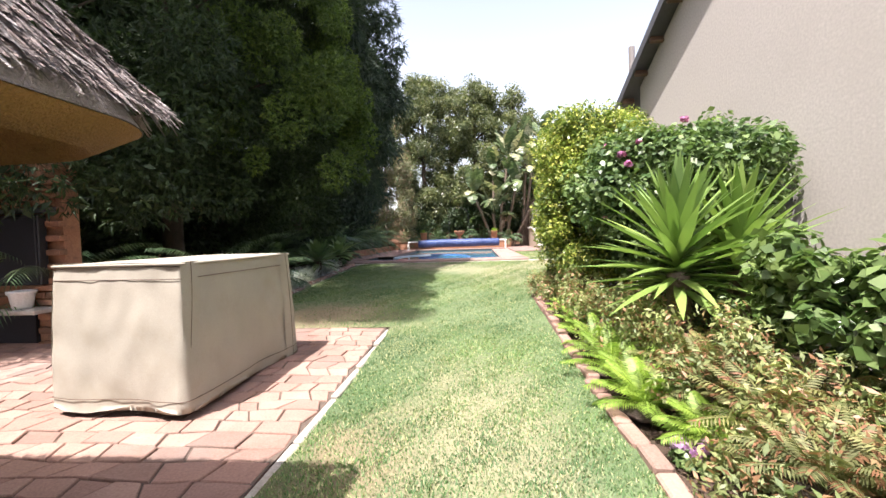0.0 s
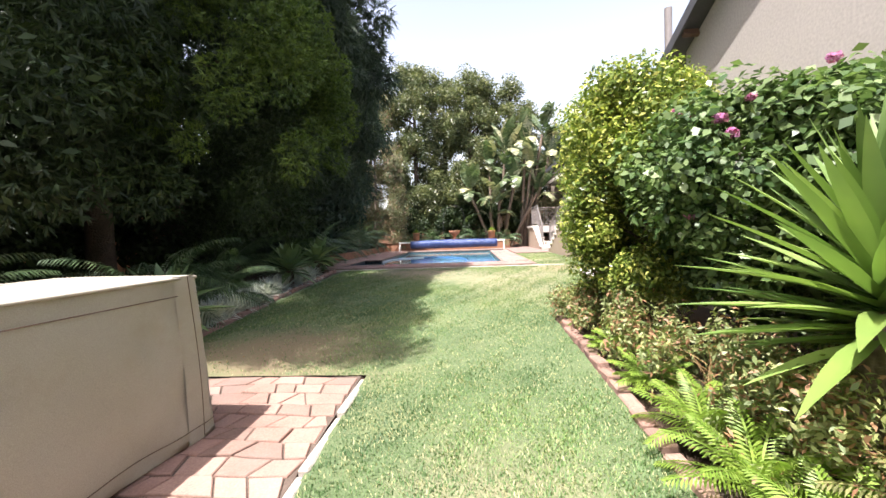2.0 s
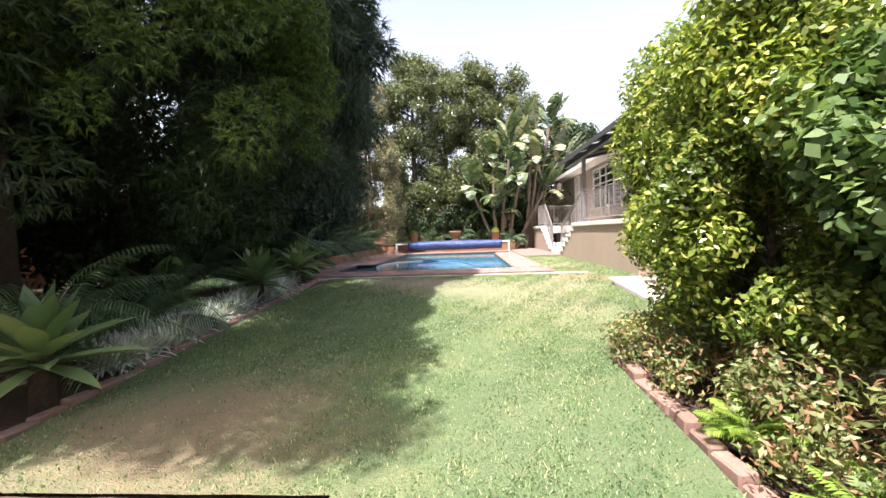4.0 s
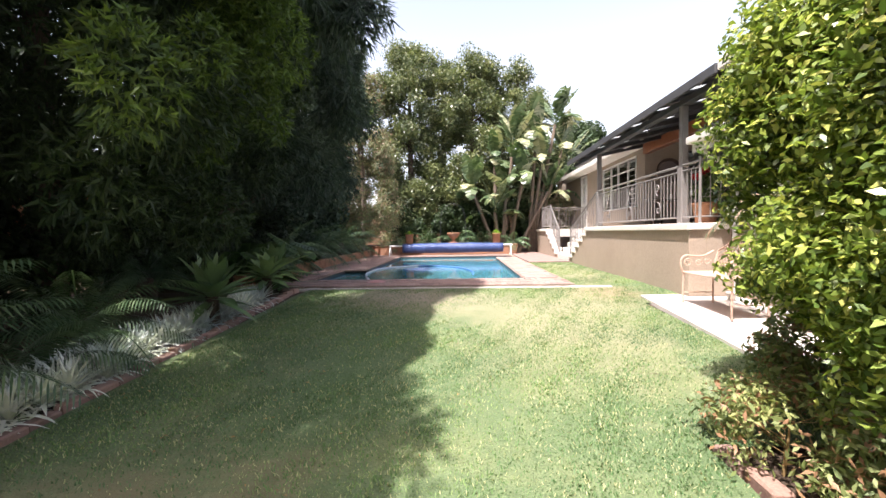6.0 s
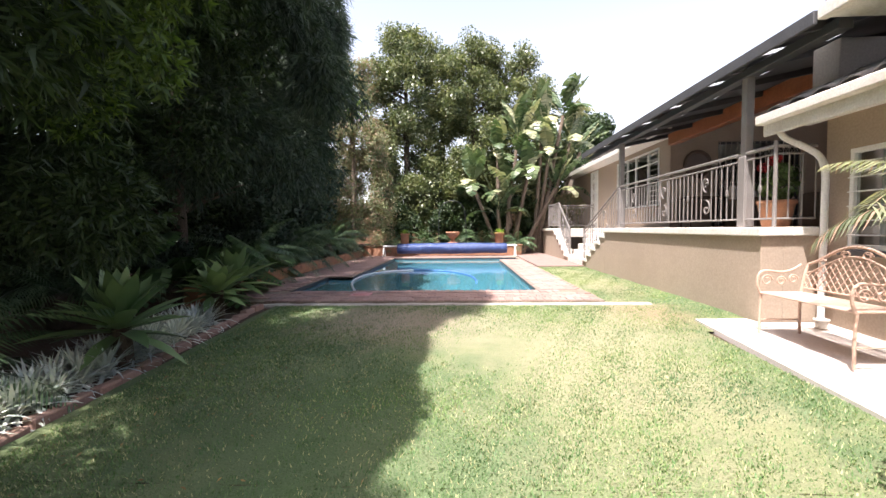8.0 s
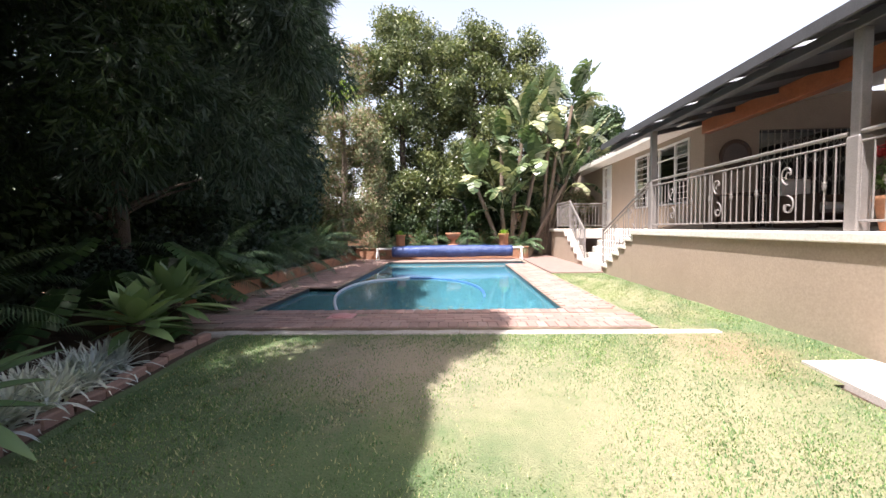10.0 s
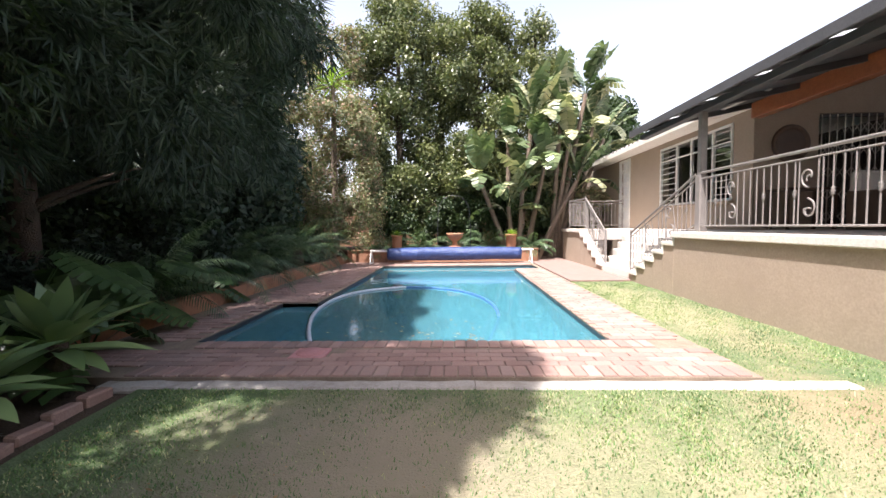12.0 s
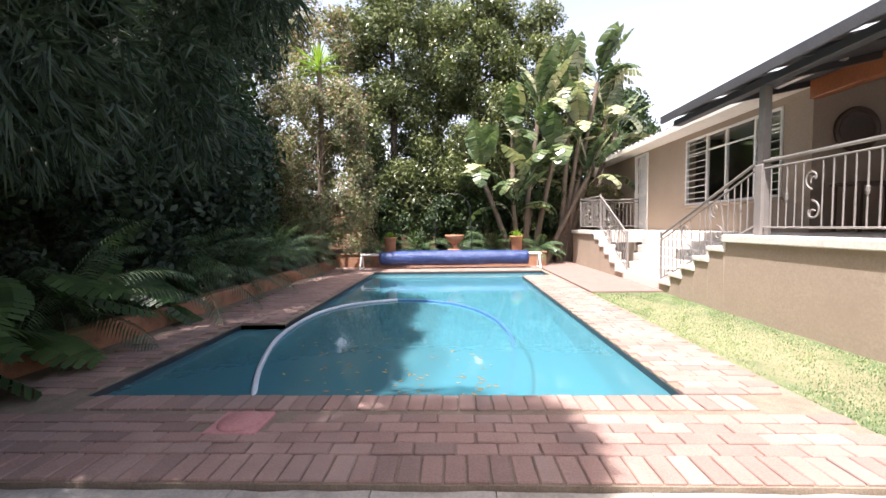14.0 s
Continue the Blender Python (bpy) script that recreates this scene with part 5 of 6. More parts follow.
def armchair(at, label):
    t = thing("armchair", at, label, "armchair", "verandah chairs")
    part("seat", joined("seat", [(-0.36, 0.36, -0.36, 0.36, 0.28, 0.46)], CUSHION, 0.05), t)
    part("backrest", joined("backrest", [(-0.36, 0.36, 0.26, 0.4, 0.4, 0.95)], CUSHION, 0.04), t)
    part("frame", joined("frame", [(-0.42, -0.36, -0.38, 0.4, 0.0, 0.62), (0.36, 0.42, -0.38, 0.4, 0.0, 0.62), (-0.36, 0.36, -0.36, 0.36, 0.2, 0.27)], DARKWOOD, 0.015), t)


armchair((6.9, 16.9, FLOOR, 0, 0, 15), "pale cushioned armchair with a dark frame on the verandah")
armchair((7.2, 15.2, FLOOR, 0, 0, 170), "pale cushioned armchair facing the verandah table")
tt = thing("side_table", (6.3, 17.9, FLOOR), "dark wooden side table against the verandah wall", "table")
part("top", joined("top", [(-0.45, 0.45, -0.25, 0.25, 0.7, 0.74)], DARKWOOD, 0.01), tt)
for sx in (-0.4, 0.4):
    for sy in (-0.2, 0.2):
        part("leg", joined("leg", [(sx - 0.025, sx + 0.025, sy - 0.025, sy + 0.025, 0, 0.7)], DARKWOOD, 0.005), tt)

# pots, urn and arch behind the pool
for px, lab in ((-1.95, "tall terracotta pot with a pale succulent rosette"), (1.83, "tall terracotta pot with a bright succulent rosette")):
    t = thing("planted_pot", (px, 23.66, 0.41), lab, "pot", "pots behind the pool")
    part("pot", lathe("pot", [(0, 0), (0.13, 0), (0.15, 0.05), (0.17, 0.42), (0.19, 0.43), (0.19, 0.47), (0.165, 0.47), (0.16, 0.42), (0, 0.4)], TERRA, 24), t)
    part("rosette", rosette("rosette", 46, 0.3, 0.05, 5, 75, L_FERN, 0.8, 4, 0.05), t, pose(0, 0, 0.42))
t = thing("stone_urn", (-0.02, 23.66, 0.41), "terracotta-coloured garden urn on a short stem", "urn")
part("urn", lathe("urn", [(0, 0), (0.2, 0), (0.2, 0.1), (0.12, 0.1), (0.07, 0.2), (0.08, 0.25), (0.16, 0.3), (0.25, 0.4), (0.28, 0.48), (0.29, 0.52), (0.24, 0.52), (0.2, 0.44), (0, 0.42)], TERRA, 28), t)
arch = [(-0.62, 24.2, 0.35), (-0.62, 24.2, 1.55), (-0.55, 24.2, 1.95), (-0.3, 24.2, 2.18), (-0.05, 24.2, 2.22), (0.2, 24.2, 2.18), (0.45, 24.2, 1.95), (0.52, 24.2, 1.55), (0.52, 24.2, 0.35)]
tagged(part("garden_arch", tube("garden_arch", arch, 0.013, BLACK)), "thin bare metal garden arch in the planter", "arch")

# manhole cover in the deck
t = thing("skimmer_lid", (-1.32, 14.03, 0.0), "faded pink round skimmer lid in a square frame", "lid")
LID = surface("faded_pink_plastic", (0.46, 0.20, 0.19), (0.56, 0.28, 0.27), 6, 60, 0.6, 0.15)
part("frame", joined("frame", [(-0.16, 0.16, -0.14, 0.14, -0.05, 0.008)], LID, 0.006), t)
part("lid", lathe("lid", [(0, 0.022), (0.02, 0.022), (0.12, 0.02), (0.128, 0.012), (0.13, 0.0)], LID, 32), t)

# ---- trees ----
cone = lambda u: (1 - u) ** 0.7 * 0.85 + 0.15
full = lambda u: math.sin(math.pi * (0.18 + 0.72 * u)) ** 0.6
# a bright column stands out of the row: its sunlit side, in a lighter leaf colour
lm = [(-2.3 + (1.35 - 0.13 * max(0, z - 3)) * w * math.cos(a), 8.9 + 1.3 * w * math.sin(a), z, r, r * 1.25) for z, a, w, r in zip(rng.uniform(1.7, 9.0, 120), rng.uniform(-2.2, 1.6, 120), rng.uniform(0.75, 1.0, 120), rng.uniform(0.16, 0.36, 120))]
lm2 = kept_back(crown(-3.5, 9.3, 1.0, 9.3, 1.7, 1.9, 90, 0.35, 0.65, lambda u: 1.0 - 0.35 * u ** 4)) + boughs(8.6, 11.2, 5.0, 8.5, 26)
tree("conifer_tree", "tall dense conifer with yellow-green tips, coloured brighter on its sunlit side", (0, 0, 0), limbs(-4.7, 9.2, ground_z(9), 8.5, 1.3, 9, 0.15, BARK), sprays(kept_back(lm), 210, 0.062, 0.011, 6, 0.25, 0.0, 0.8), L_SUNLIT, more=[(sprays(lm2, 62, 0.105, 0.012, 6, 0.35, 0.4, 0.8), L_CONIFER)])
lm = kept_back(crown(-4.6, 6.9, 1.5, 9.6, 2.7, 1.8, 150, 0.35, 0.7, full)) + boughs(7.0, 9.4, 5.8, 8.6, 44, 2.2)
tree("conifer_tree", "tall dark green conifer with shaggy sprays", (0, 0, 0), limbs(-5.9, 7.8, ground_z(7), 8.6, 1.5, 9, 0.17, BARK), sprays(lm, 60, 0.1, 0.012, 6, 0.35, 0.4, 0.8), L_CONIFER, more=[(clumped(lm[::3], 40, 0.12, 2.4, 0.3), L_CONIFER)])
lm = kept_back(crown(-3.8, 11.4, 1.5, 9.3, 2.4, 1.9, 140, 0.35, 0.7, full)) + boughs(11.0, 13.6, 5.0, 8.5, 26)
tree("conifer_tree", "dark green conifer in the shaded row", (0, 0, 0), limbs(-5.2, 11.4, ground_z(11), 8.5, 1.5, 8, 0.16, BARK), sprays(lm, 58, 0.11, 0.012, 6, 0.35, 0.4, 0.8), L_CONIFER)
lm = kept_back(crown(-3.65, 14.3, 1.9, 9.0, 2.3, 2.3, 120, 0.35, 0.65, full) + crown(-1.2, 11.2, 3.7, 7.2, 0.55, 0.7, 30, 0.28, 0.45, full))
tree("weeping_tree", "blue-green drooping needle-leaved tree over the bed", (0, 0, 0), limbs(-4.9, 14.8, 0.1, 8.5, 1.6, 14, 0.13, BARK), sprays(lm, 48, 0.2, 0.011, 8, 0.4, 0.6, 0.6), L_BLUE)
lm = crown(-5.5, 18.0, 0.9, 8.5, 2.2, 2.4, 80, 0.4, 0.8, full)
tree("tree", "dense dark tree along the boundary", (0, 0, 0), limbs(-5.8, 18, 0.1, 8.3, 2.0, 8, 0.2, BARK), clumped(lm, 150, 0.13, 2.0, 0.3), L_BLUE)
for bx, by, h, n in ((-2.2, 26.4, 10.2, 170), (0.9, 26.8, 10.0, 170), (3.3, 27.2, 9.6, 130), (-0.6, 28.0, 10.6, 110)):
    lm = crown(bx, by, 0.9, h - 0.3, 2.0, 1.6, n, 0.25, 0.8, lambda u: rng.uniform(0.35, 1.0) * (1 if u < 0.6 else math.sqrt(max(0.05, 1 - ((u - 0.6) / 0.42) ** 2))))
    tree("evergreen_tree", "dense olive-green evergreen tree behind the pool", (0, 0, 0), limbs(bx, by, 0.3, h - 0.4, 1.5, 9, 0.16, BARK), clumped(lm, 105, 0.125, 2.0, 0.6, 0.9), L_BACK)
lm = crown(-4.8, 25.4, 0.8, 8.4, 1.8, 1.6, 150, 0.3, 0.6, full)
tree("evergreen_tree", "thin grey-green tree behind the shaded bed", (0, 0, 0), limbs(-4.6, 25.6, 0.3, 8.4, 1.5, 9, 0.12, PALEBARK), clumped(lm, 90, 0.12, 2.2, 0.4, 0.7), L_GREY)
lm = crown(-3.5, 22.7, 0.5, 5.0, 1.15, 1.2, 90, 0.22, 0.5, full)
tree("shrub", "grey-green shrub with reddish dry leaves", (0, 0, 0), limbs(-3.8, 22.8, 0.1, 3.8, 0.8, 9, 0.06, PALEBARK), clumped(lm, 210, 0.08, 1.8, 0.45), L_GREY, "shrub")
for k, (bx, by, r, h) in enumerate(((6.6, 31, 2.4, 7), (-7.8, 4.0, 2.0, 7), (-7.6, 9.5, 2.2, 8), (-7.6, 22, 2.2, 8))):
    lm = crown(bx, by, 0.8, h, r, r, 55, 0.6, 1.0, full)
    tree("tree", "dense dark boundary tree", (0, 0, 0), limbs(bx, by, -0.4, h, 1.6, 6, 0.2, BARK), clumped(lm, 70, 0.2, 1.8, 0.3), L_CONIFER)
lm = crown(5.0, 25.6, 0.8, 2.3, 0.6, 0.6, 20, 0.25, 0.4, full)
tree("shrub", "rounded light green shrub past the steps", (0, 0, 0), limbs(5.0, 25.6, 0.0, 1.9, 0.4, 5, 0.04, BARK), clumped(lm, 420, 0.07, 1.8, 0.35), L_GREY, "shrub")
tagged(block("wall_boundary_1", -9.6, -9.4, -6, 32, -0.5, 2.4, BRICK), "brick boundary wall behind the trees", "wall", kind="structure")
tagged(block("wall_boundary_2", -9.4, 12, 32, 32.2, -0.5, 2.4, BRICK), "brick boundary wall at the end of the garden", "wall", kind="structure")


# giant strelitzia
def paddle(length, width, yaw, pitch, droop, tears=5):
    """A paddle leaf on its stalk, torn into strips on both sides of the midrib."""
    h = np.array([math.cos(yaw), math.sin(yaw), 0.0])
    sd = np.array([-h[1], h[0], 0.0])
    p, out = np.zeros(3), []
    n = 14
    pts = []
    for i in range(n + 1):
        u = i / n
        pts.append(p.copy())
        a = pitch - droop * u ** 1.5
        p = p + (h * math.cos(a) + np.array([0, 0, math.sin(a)])) * length / n
    for i in range(4, n):
        u = (i - 4) / (n - 4)
        w0 = width * math.sin(math.pi * (0.08 + 0.9 * u)) ** 0.7
        w1 = width * math.sin(math.pi * (0.08 + 0.9 * (u + 1 / (n - 4)))) ** 0.7 if i < n - 1 else 0.02
        for s in (-1, 1):
            sg = rng.uniform(0.1, 0.7)
            gap = rng.uniform(0.75, 1.0)
            a, b = pts[i], pts[i] + (pts[i + 1] - pts[i]) * gap
            o0 = sd * s * w0 / 2 + np.array([0, 0, -sg * w0 * 0.4])
            o1 = sd * s * w1 / 2 + np.array([0, 0, -sg * w1 * 0.4])
            out.append([a, b, b + o1, a + o0])
    for i in range(4):
        out.append([pts[i] + sd * 0.02, pts[i + 1] + sd * 0.015, pts[i + 1] - sd * 0.015, pts[i] - sd * 0.02])
    return np.array(out)


def strelitzia(at, heads, label):
    """A clump of leaning stems, each with a fan of upright leaves over older hanging, bleached ones."""
    t = thing("strelitzia_tree", at, label, "tree", "giant strelitzias")
    ms, green, pale = [], [], []
    for dx, dy, hx, hy, top, n, bleached in heads:
        ms.append(tube("stem", [(dx, dy, -0.1), (dx + (hx - dx) * 0.35, dy + (hy - dy) * 0.4, top * 0.4), (hx, hy, top)], 0.085, PALEBARK, taper=[1.3, 0.95, 0.8]))
        fan = rng.uniform(0, math.pi)
        n = int(n * 1.5)
        for k in range(n):
            u = (k + 0.5) / n
            yaw = fan + (math.pi if k % 2 else 0) + rng.uniform(-0.5, 0.5)
            old = u < 0.45
            q = paddle(rng.uniform(1.4, 2.0), rng.uniform(0.44, 0.62), yaw, radians(rng.uniform(35, 65) if old else rng.uniform(62, 88)), rng.uniform(2.0, 2.9) if old else rng.uniform(0.3, 1.3))
            q = q + np.array([hx, hy, top - 0.45 + 0.5 * u])
            (pale if rng.uniform() < (bleached if old else bleached * 0.4) else green).append(q)
    part("trunk", merged("trunk", ms, PALEBARK), t)
    part("leaves", quads("leaves", np.concatenate(green), L_STREL), t, kind="stuff")
    part("old_leaves", quads("old_leaves", np.concatenate(pale), L_BLEACH), t, kind="stuff")


strelitzia((2.0, 24.5, 0.3), [(-0.2, 0.1, -1.2, -0.3, 2.5, 8, 0.5), (0.0, 0.0, -0.2, -0.4, 1.5, 7, 0.4), (0.2, -0.1, 0.3, -0.4, 2.3, 9, 0.6), (0.3, 0.3, 0.7, 0.1, 4.6, 11, 0.3), (0.5, 0.0, 1.1, -0.2, 3.0, 10, 0.7), (-0.1, 0.4, -0.1, 0.3, 3.9, 9, 0.2)], "giant strelitzia clump with torn leaves, pale from bleaching and painted sky sheen")
strelitzia((3.2, 24.9, 0.0), [(-0.4, -0.6, 1.1, -0.1, 2.7, 8, 0.5), (0.2, 0.0, 0.6, 0.0, 5.3, 13, 0.45), (0.4, 0.2, 1.5, 0.2, 5.8, 13, 0.6), (0.5, 0.4, 1.9, 0.6, 4.7, 11, 0.5), (0.6, 0.5, 2.5, 1.2, 4.4, 9, 0.6), (0.3, 0.2, 0.8, -0.2, 4.0, 10, 0.7)], "giant strelitzia with a leaning trunk and tall leaves")

# ---- shaded bed ----
for ax, ay, sz, n in ((-2.5, 7.7, 0.72, 26), (-2.68, 11.0, 0.72, 30), (-2.95, 13.25, 0.7, 28), (-2.75, 12.5, 0.55, 24)):
    t = thing("agave", (ax, ay, ground_z(ay)), "grey-green soft agave rosette on a short stem", "agave", "agaves in the bed")
    part("stem", lathe("stem", [(0.0, -0.05), (0.09, -0.05), (0.07, 0.38), (0.0, 0.4)], BARK, 10), t)
    part("rosette", rosette("rosette", n + 8, sz, 0.16, -12, 84, L_AGAVE, 0.3, 6, 0.12, belly=0.5, base_w=0.6, chan=0.18), t, pose(0, 0, 0.3))
for cx, cy, L, n, tr in ((-3.2, 8.35, 1.35, 22, 0.35), (-3.4, 10.0, 1.25, 20, 0.2), (-3.1, 9.2, 0.95, 16, 0.1), (-4.2, 6.7, 1.4, 18, 0.5), (-4.5, 12.2, 1.3, 18, 0.4), (-4.05, 15.6, 1.4, 22, 0.4), (-4.1, 17.3, 1.6, 24, 0.6), (-4.05, 18.9, 1.5, 24, 0.5), (-4.0, 20.4, 1.6, 24, 0.7), (-4.0, 22.0, 1.3, 20, 0.6), (-2.6, 24.4, 1.0, 18, 0.5), (-1.2, 24.6, 1.1, 18, 0.5), (0.1, 24.9, 1.2, 20, 0.5), (1.2, 24.5, 1.1, 18, 0.5), (2.6, 24.2, 0.9, 16, 0.5)):
    fronds("cycad", "dark green arching cycad in the shaded bed", (cx, cy, ground_z(cy)), n, L, 0.24, 0.012, L_CYCAD, 5, 75, 1.3, 34, tr)
def split_leaf(yaw, pitch, stalk, length, width):
    """A heart-shaped leaf with deep side cuts, hanging from the end of its stalk."""
    h = np.array([math.cos(yaw), math.sin(yaw), 0.0])
    sd = np.array([-h[1], h[0], 0.0])
    up = np.array([0, 0, 1.0])
    b = (h * math.cos(pitch) + up * math.sin(pitch)) * stalk
    out = [[sd * 0.012, b + sd * 0.008, b - sd * 0.008, sd * -0.012]]
    a, n = -0.55 + rng.uniform(-0.25, 0.25), 9
    d, nrm = h * math.cos(a) + up * math.sin(a), up * math.cos(a) - h * math.sin(a)
    for i in range(n):
        u = i / n
        w = width * (math.sin(math.pi * (0.22 + 0.74 * u)) ** 0.8)
        p0, p1 = b + d * length * u, b + d * length * (u + 0.95 / n)
        for s_ in (-1, 1):
            back = d * length * (0.12 * (u - 0.35))
            q0 = p0 + sd * s_ * w / 2 + back - nrm * w * 0.12
            q1 = p1 + sd * s_ * w * 0.5 + back - nrm * w * 0.14
            m0, m1 = (p0 + q0) / 2 + nrm * w * 0.06, (p1 + q1) / 2 + nrm * w * 0.06
            out += [[p0, p1, m1, m0], [m0, m1, q1 * 0.93 + q0 * 0.07, q0 * 0.93 + q1 * 0.07]]
    return np.array(out)


for cx, cy, n, lo in ((-3.45, 14.0, 11, 0.7), (-3.9, 14.9, 12, 0.8), (-4.1, 16.6, 12, 0.7), (-3.75, 13.5, 9, 0.9)):
    t = thing("split_leaf_plant", (cx, cy, 0.0), "split-leaf philodendron with large drooping leaves", "philodendron", "split-leaf plants")
    q = [split_leaf(k * 2.4 + rng.uniform(-0.3, 0.3), radians(rng.uniform(30, 82)), rng.uniform(lo * 0.6, lo * 1.3), rng.uniform(0.5, 0.68), rng.uniform(0.42, 0.58)) for k in range(n)]
    part("leaves", quads("leaves", np.concatenate(q), L_SPLIT), t, kind="stuff")
for k in range(11):
    px, py = rng.uniform(-5.2, -3.95), 13.6 + k * 0.85
    lm = crown(px, py, 0.25, 0.95, 0.4, 0.4, 9, 0.16, 0.3, full)
    tree("low_shrub", "low dark green shrub in the shaded bed", (0, 0, 0), limbs(px, py, 0.1, 0.6, 0.25, 3, 0.02, BARK), clumped(lm, 330, 0.09, 2.5, 0.4), L_BLUE, "shrub")
lm = [(rng.uniform(-6.4, -4.9), y, rng.uniform(0.3, 5.5) if k % 2 else rng.uniform(0.3, 2.2), rng.uniform(0.45, 0.7), rng.uniform(0.45, 0.8)) for k, y in enumerate(np.linspace(6.9, 23.5, 240))]
tree("hedge", "dark shaded hedge behind the bed", (0, 0, 0), limbs(-5.2, 12, 0, 1.2, 0.5, 4, 0.04, BARK), clumped(lm, 100, 0.13, 2.0, 0.4), L_CONIFER, "hedge")
# silver border plants
ci = 0
for y in np.arange(8.4, 12.4, 0.17):
    for row_ in (0, 1):
        x = -2.33 - 0.045 * (y - 7) - 0.2 - 0.2 * row_ + rng.uniform(-0.05, 0.05)
        if ci < 3:
            me = rosette("leaves", 50, 0.42, 0.03, 12, 85, L_SILVER, 1.3, 5, 0.04)
            ms_ = [me] if ci == 0 else ms_ + [me]
        t = thing("border_plant", (x, y + rng.uniform(-0.04, 0.04), ground_z(y) - 0.01, 0, 0, rng.uniform(0, 360)), "tuft of silver strap leaves edging the bed", "border plant", "silver border plants")
        part("leaves", ms_[ci % 3 if ci >= 3 else ci], t)
        ci += 1

# ---- sunny bed ----
boxy = lambda u: 0.8 + 0.2 * math.sin(math.pi * u)
lm = crown(2.42, 7.75, 0.2, 2.1, 0.58, 0.75, 95, 0.14, 0.3, boxy) + crown(2.9, 8.3, 0.3, 2.2, 0.55, 0.7, 60, 0.18, 0.3, boxy) + crown(2.55, 7.8, 1.9, 2.2, 0.35, 0.5, 14, 0.16, 0.26) + crown(2.4, 8.6, 0.5, 2.3, 0.42, 0.4, 50, 0.14, 0.3, boxy)
tree("hedge_shrub", "clipped shrub with glossy yellow-green leaves", (0, 0, 0), limbs(2.5, 7.8, ground_z(8), 1.4, 0.6, 12, 0.04, BARK), clumped(lm, 800, 0.05, 2.2, 0.5, 0.8, 0.7), L_HEDGE, "shrub")
over = lambda u: 0.42 + 0.58 * min(1, u / 0.6)
lm = crown(2.85, 6.75, 0.35, 1.58, 0.72, 0.68, 100, 0.12, 0.28, over) + crown(3.15, 6.2, 0.7, 1.42, 0.42, 0.55, 50, 0.14, 0.26, over) + [(3.3, 5.5 + 0.3 * k, 0.0 + 0.12 * (k % 3), 0.26, 0.3) for k in range(8)] + crown(2.9, 6.7, 1.5, 1.64, 0.45, 0.6, 22, 0.14, 0.24)
fl = clumped([(2.36, 6.32, 1.45, 0.05, 0.03), (2.5, 6.25, 1.55, 0.03, 0.02), (2.42, 6.3, 1.35, 0.04, 0.03), (2.3, 6.5, 1.5, 0.03, 0.02), (2.85, 6.1, 1.7, 0.04, 0.025), (2.3, 6.7, 1.6, 0.05, 0.03), (2.25, 6.45, 0.85, 0.04, 0.03)], 2600, 0.035, 1.3)
tree("bougainvillea", "clipped bougainvillea with a few magenta bracts", (0, 0, 0), limbs(2.75, 6.75, ground_z(7), 1.3, 0.6, 12, 0.035, BARK), clumped(lm, 430, 0.066, 1.5, 0.5, 0.7, 0.9), L_BOUG, "shrub", [(fl, L_PETAL)])
for yx, yy, yz, L, n in ((2.44, 5.4, 0.38, 0.82, 120), (3.0, 5.6, 0.36, 0.78, 95)):
    t = thing("yucca", (yx, yy, ground_z(yy)), "yucca with a full rosette of sword leaves", "yucca", "yuccas")
    part("stem", lathe("stem", [(0, -0.05), (0.09, -0.05), (0.08, yz + 0.4), (0, yz + 0.45)], PALEBARK, 12), t)
    part("rosette", rosette("rosette", n, L, 0.078, -15, 92, L_YUCCA, 0.2, 5, 0.5, base_w=0.7, belly=0.4, chan=0.22), t, pose(0, 0, yz + 0.3))
lm = crown(3.1, 4.4, -0.05, 0.62, 0.5, 0.85, 90, 0.07, 0.17, lambda u: 0.55 + 0.45 * min(1, u / 0.5))
tree("hydrangea", "leafy hydrangea bush with broad green leaves", (0, 0, 0), limbs(3.05, 4.4, -0.45, 0.6, 0.5, 14, 0.016, PALEBARK), clumped(lm, 520, 0.075, 1.4, 0.5, 0.6, 0.8), L_HYDR, "shrub")
for sx, sy, h, mat, d in ((2.15, 6.9, 0.42, L_NAND, 520), (2.2, 6.2, 0.42, L_NAND, 520), (2.2, 5.5, 0.45, L_NAND, 520), (2.3, 4.75, 0.5, L_NAND, 480), (2.45, 4.05, 0.42, L_NAND, 420), (2.1, 7.7, 0.36, L_NAND, 520), (2.0, 8.35, 0.3, L_NAND, 520), (2.75, 4.9, 0.6, L_HYDR, 320), (2.5, 3.5, 0.32, L_DRY, 380), (3.0, 3.4, 0.45, L_HYDR, 330), (2.15, 3.75, 0.2, L_NAND, 420), (2.75, 3.95, 0.42, L_NAND, 480), (2.6, 5.95, 0.4, L_NAND, 480), (2.35, 2.95, 0.22, L_NAND, 400)):
    g = ground_z(sy)
    h *= 1.25
    lm = crown(sx, sy, g + 0.06, g + h, 0.32, 0.4, 34, 0.09, 0.17, full)
    tree("low_shrub", "loose mixed shrub with green and brownish leaves", (0, 0, 0), limbs(sx, sy, g, g + h * 0.8, 0.28, 16, 0.008, L_DRY), clumped(lm, d * 0.85, 0.044, 2.8, 0.5, 0.8, 0.6), mat, "shrub")
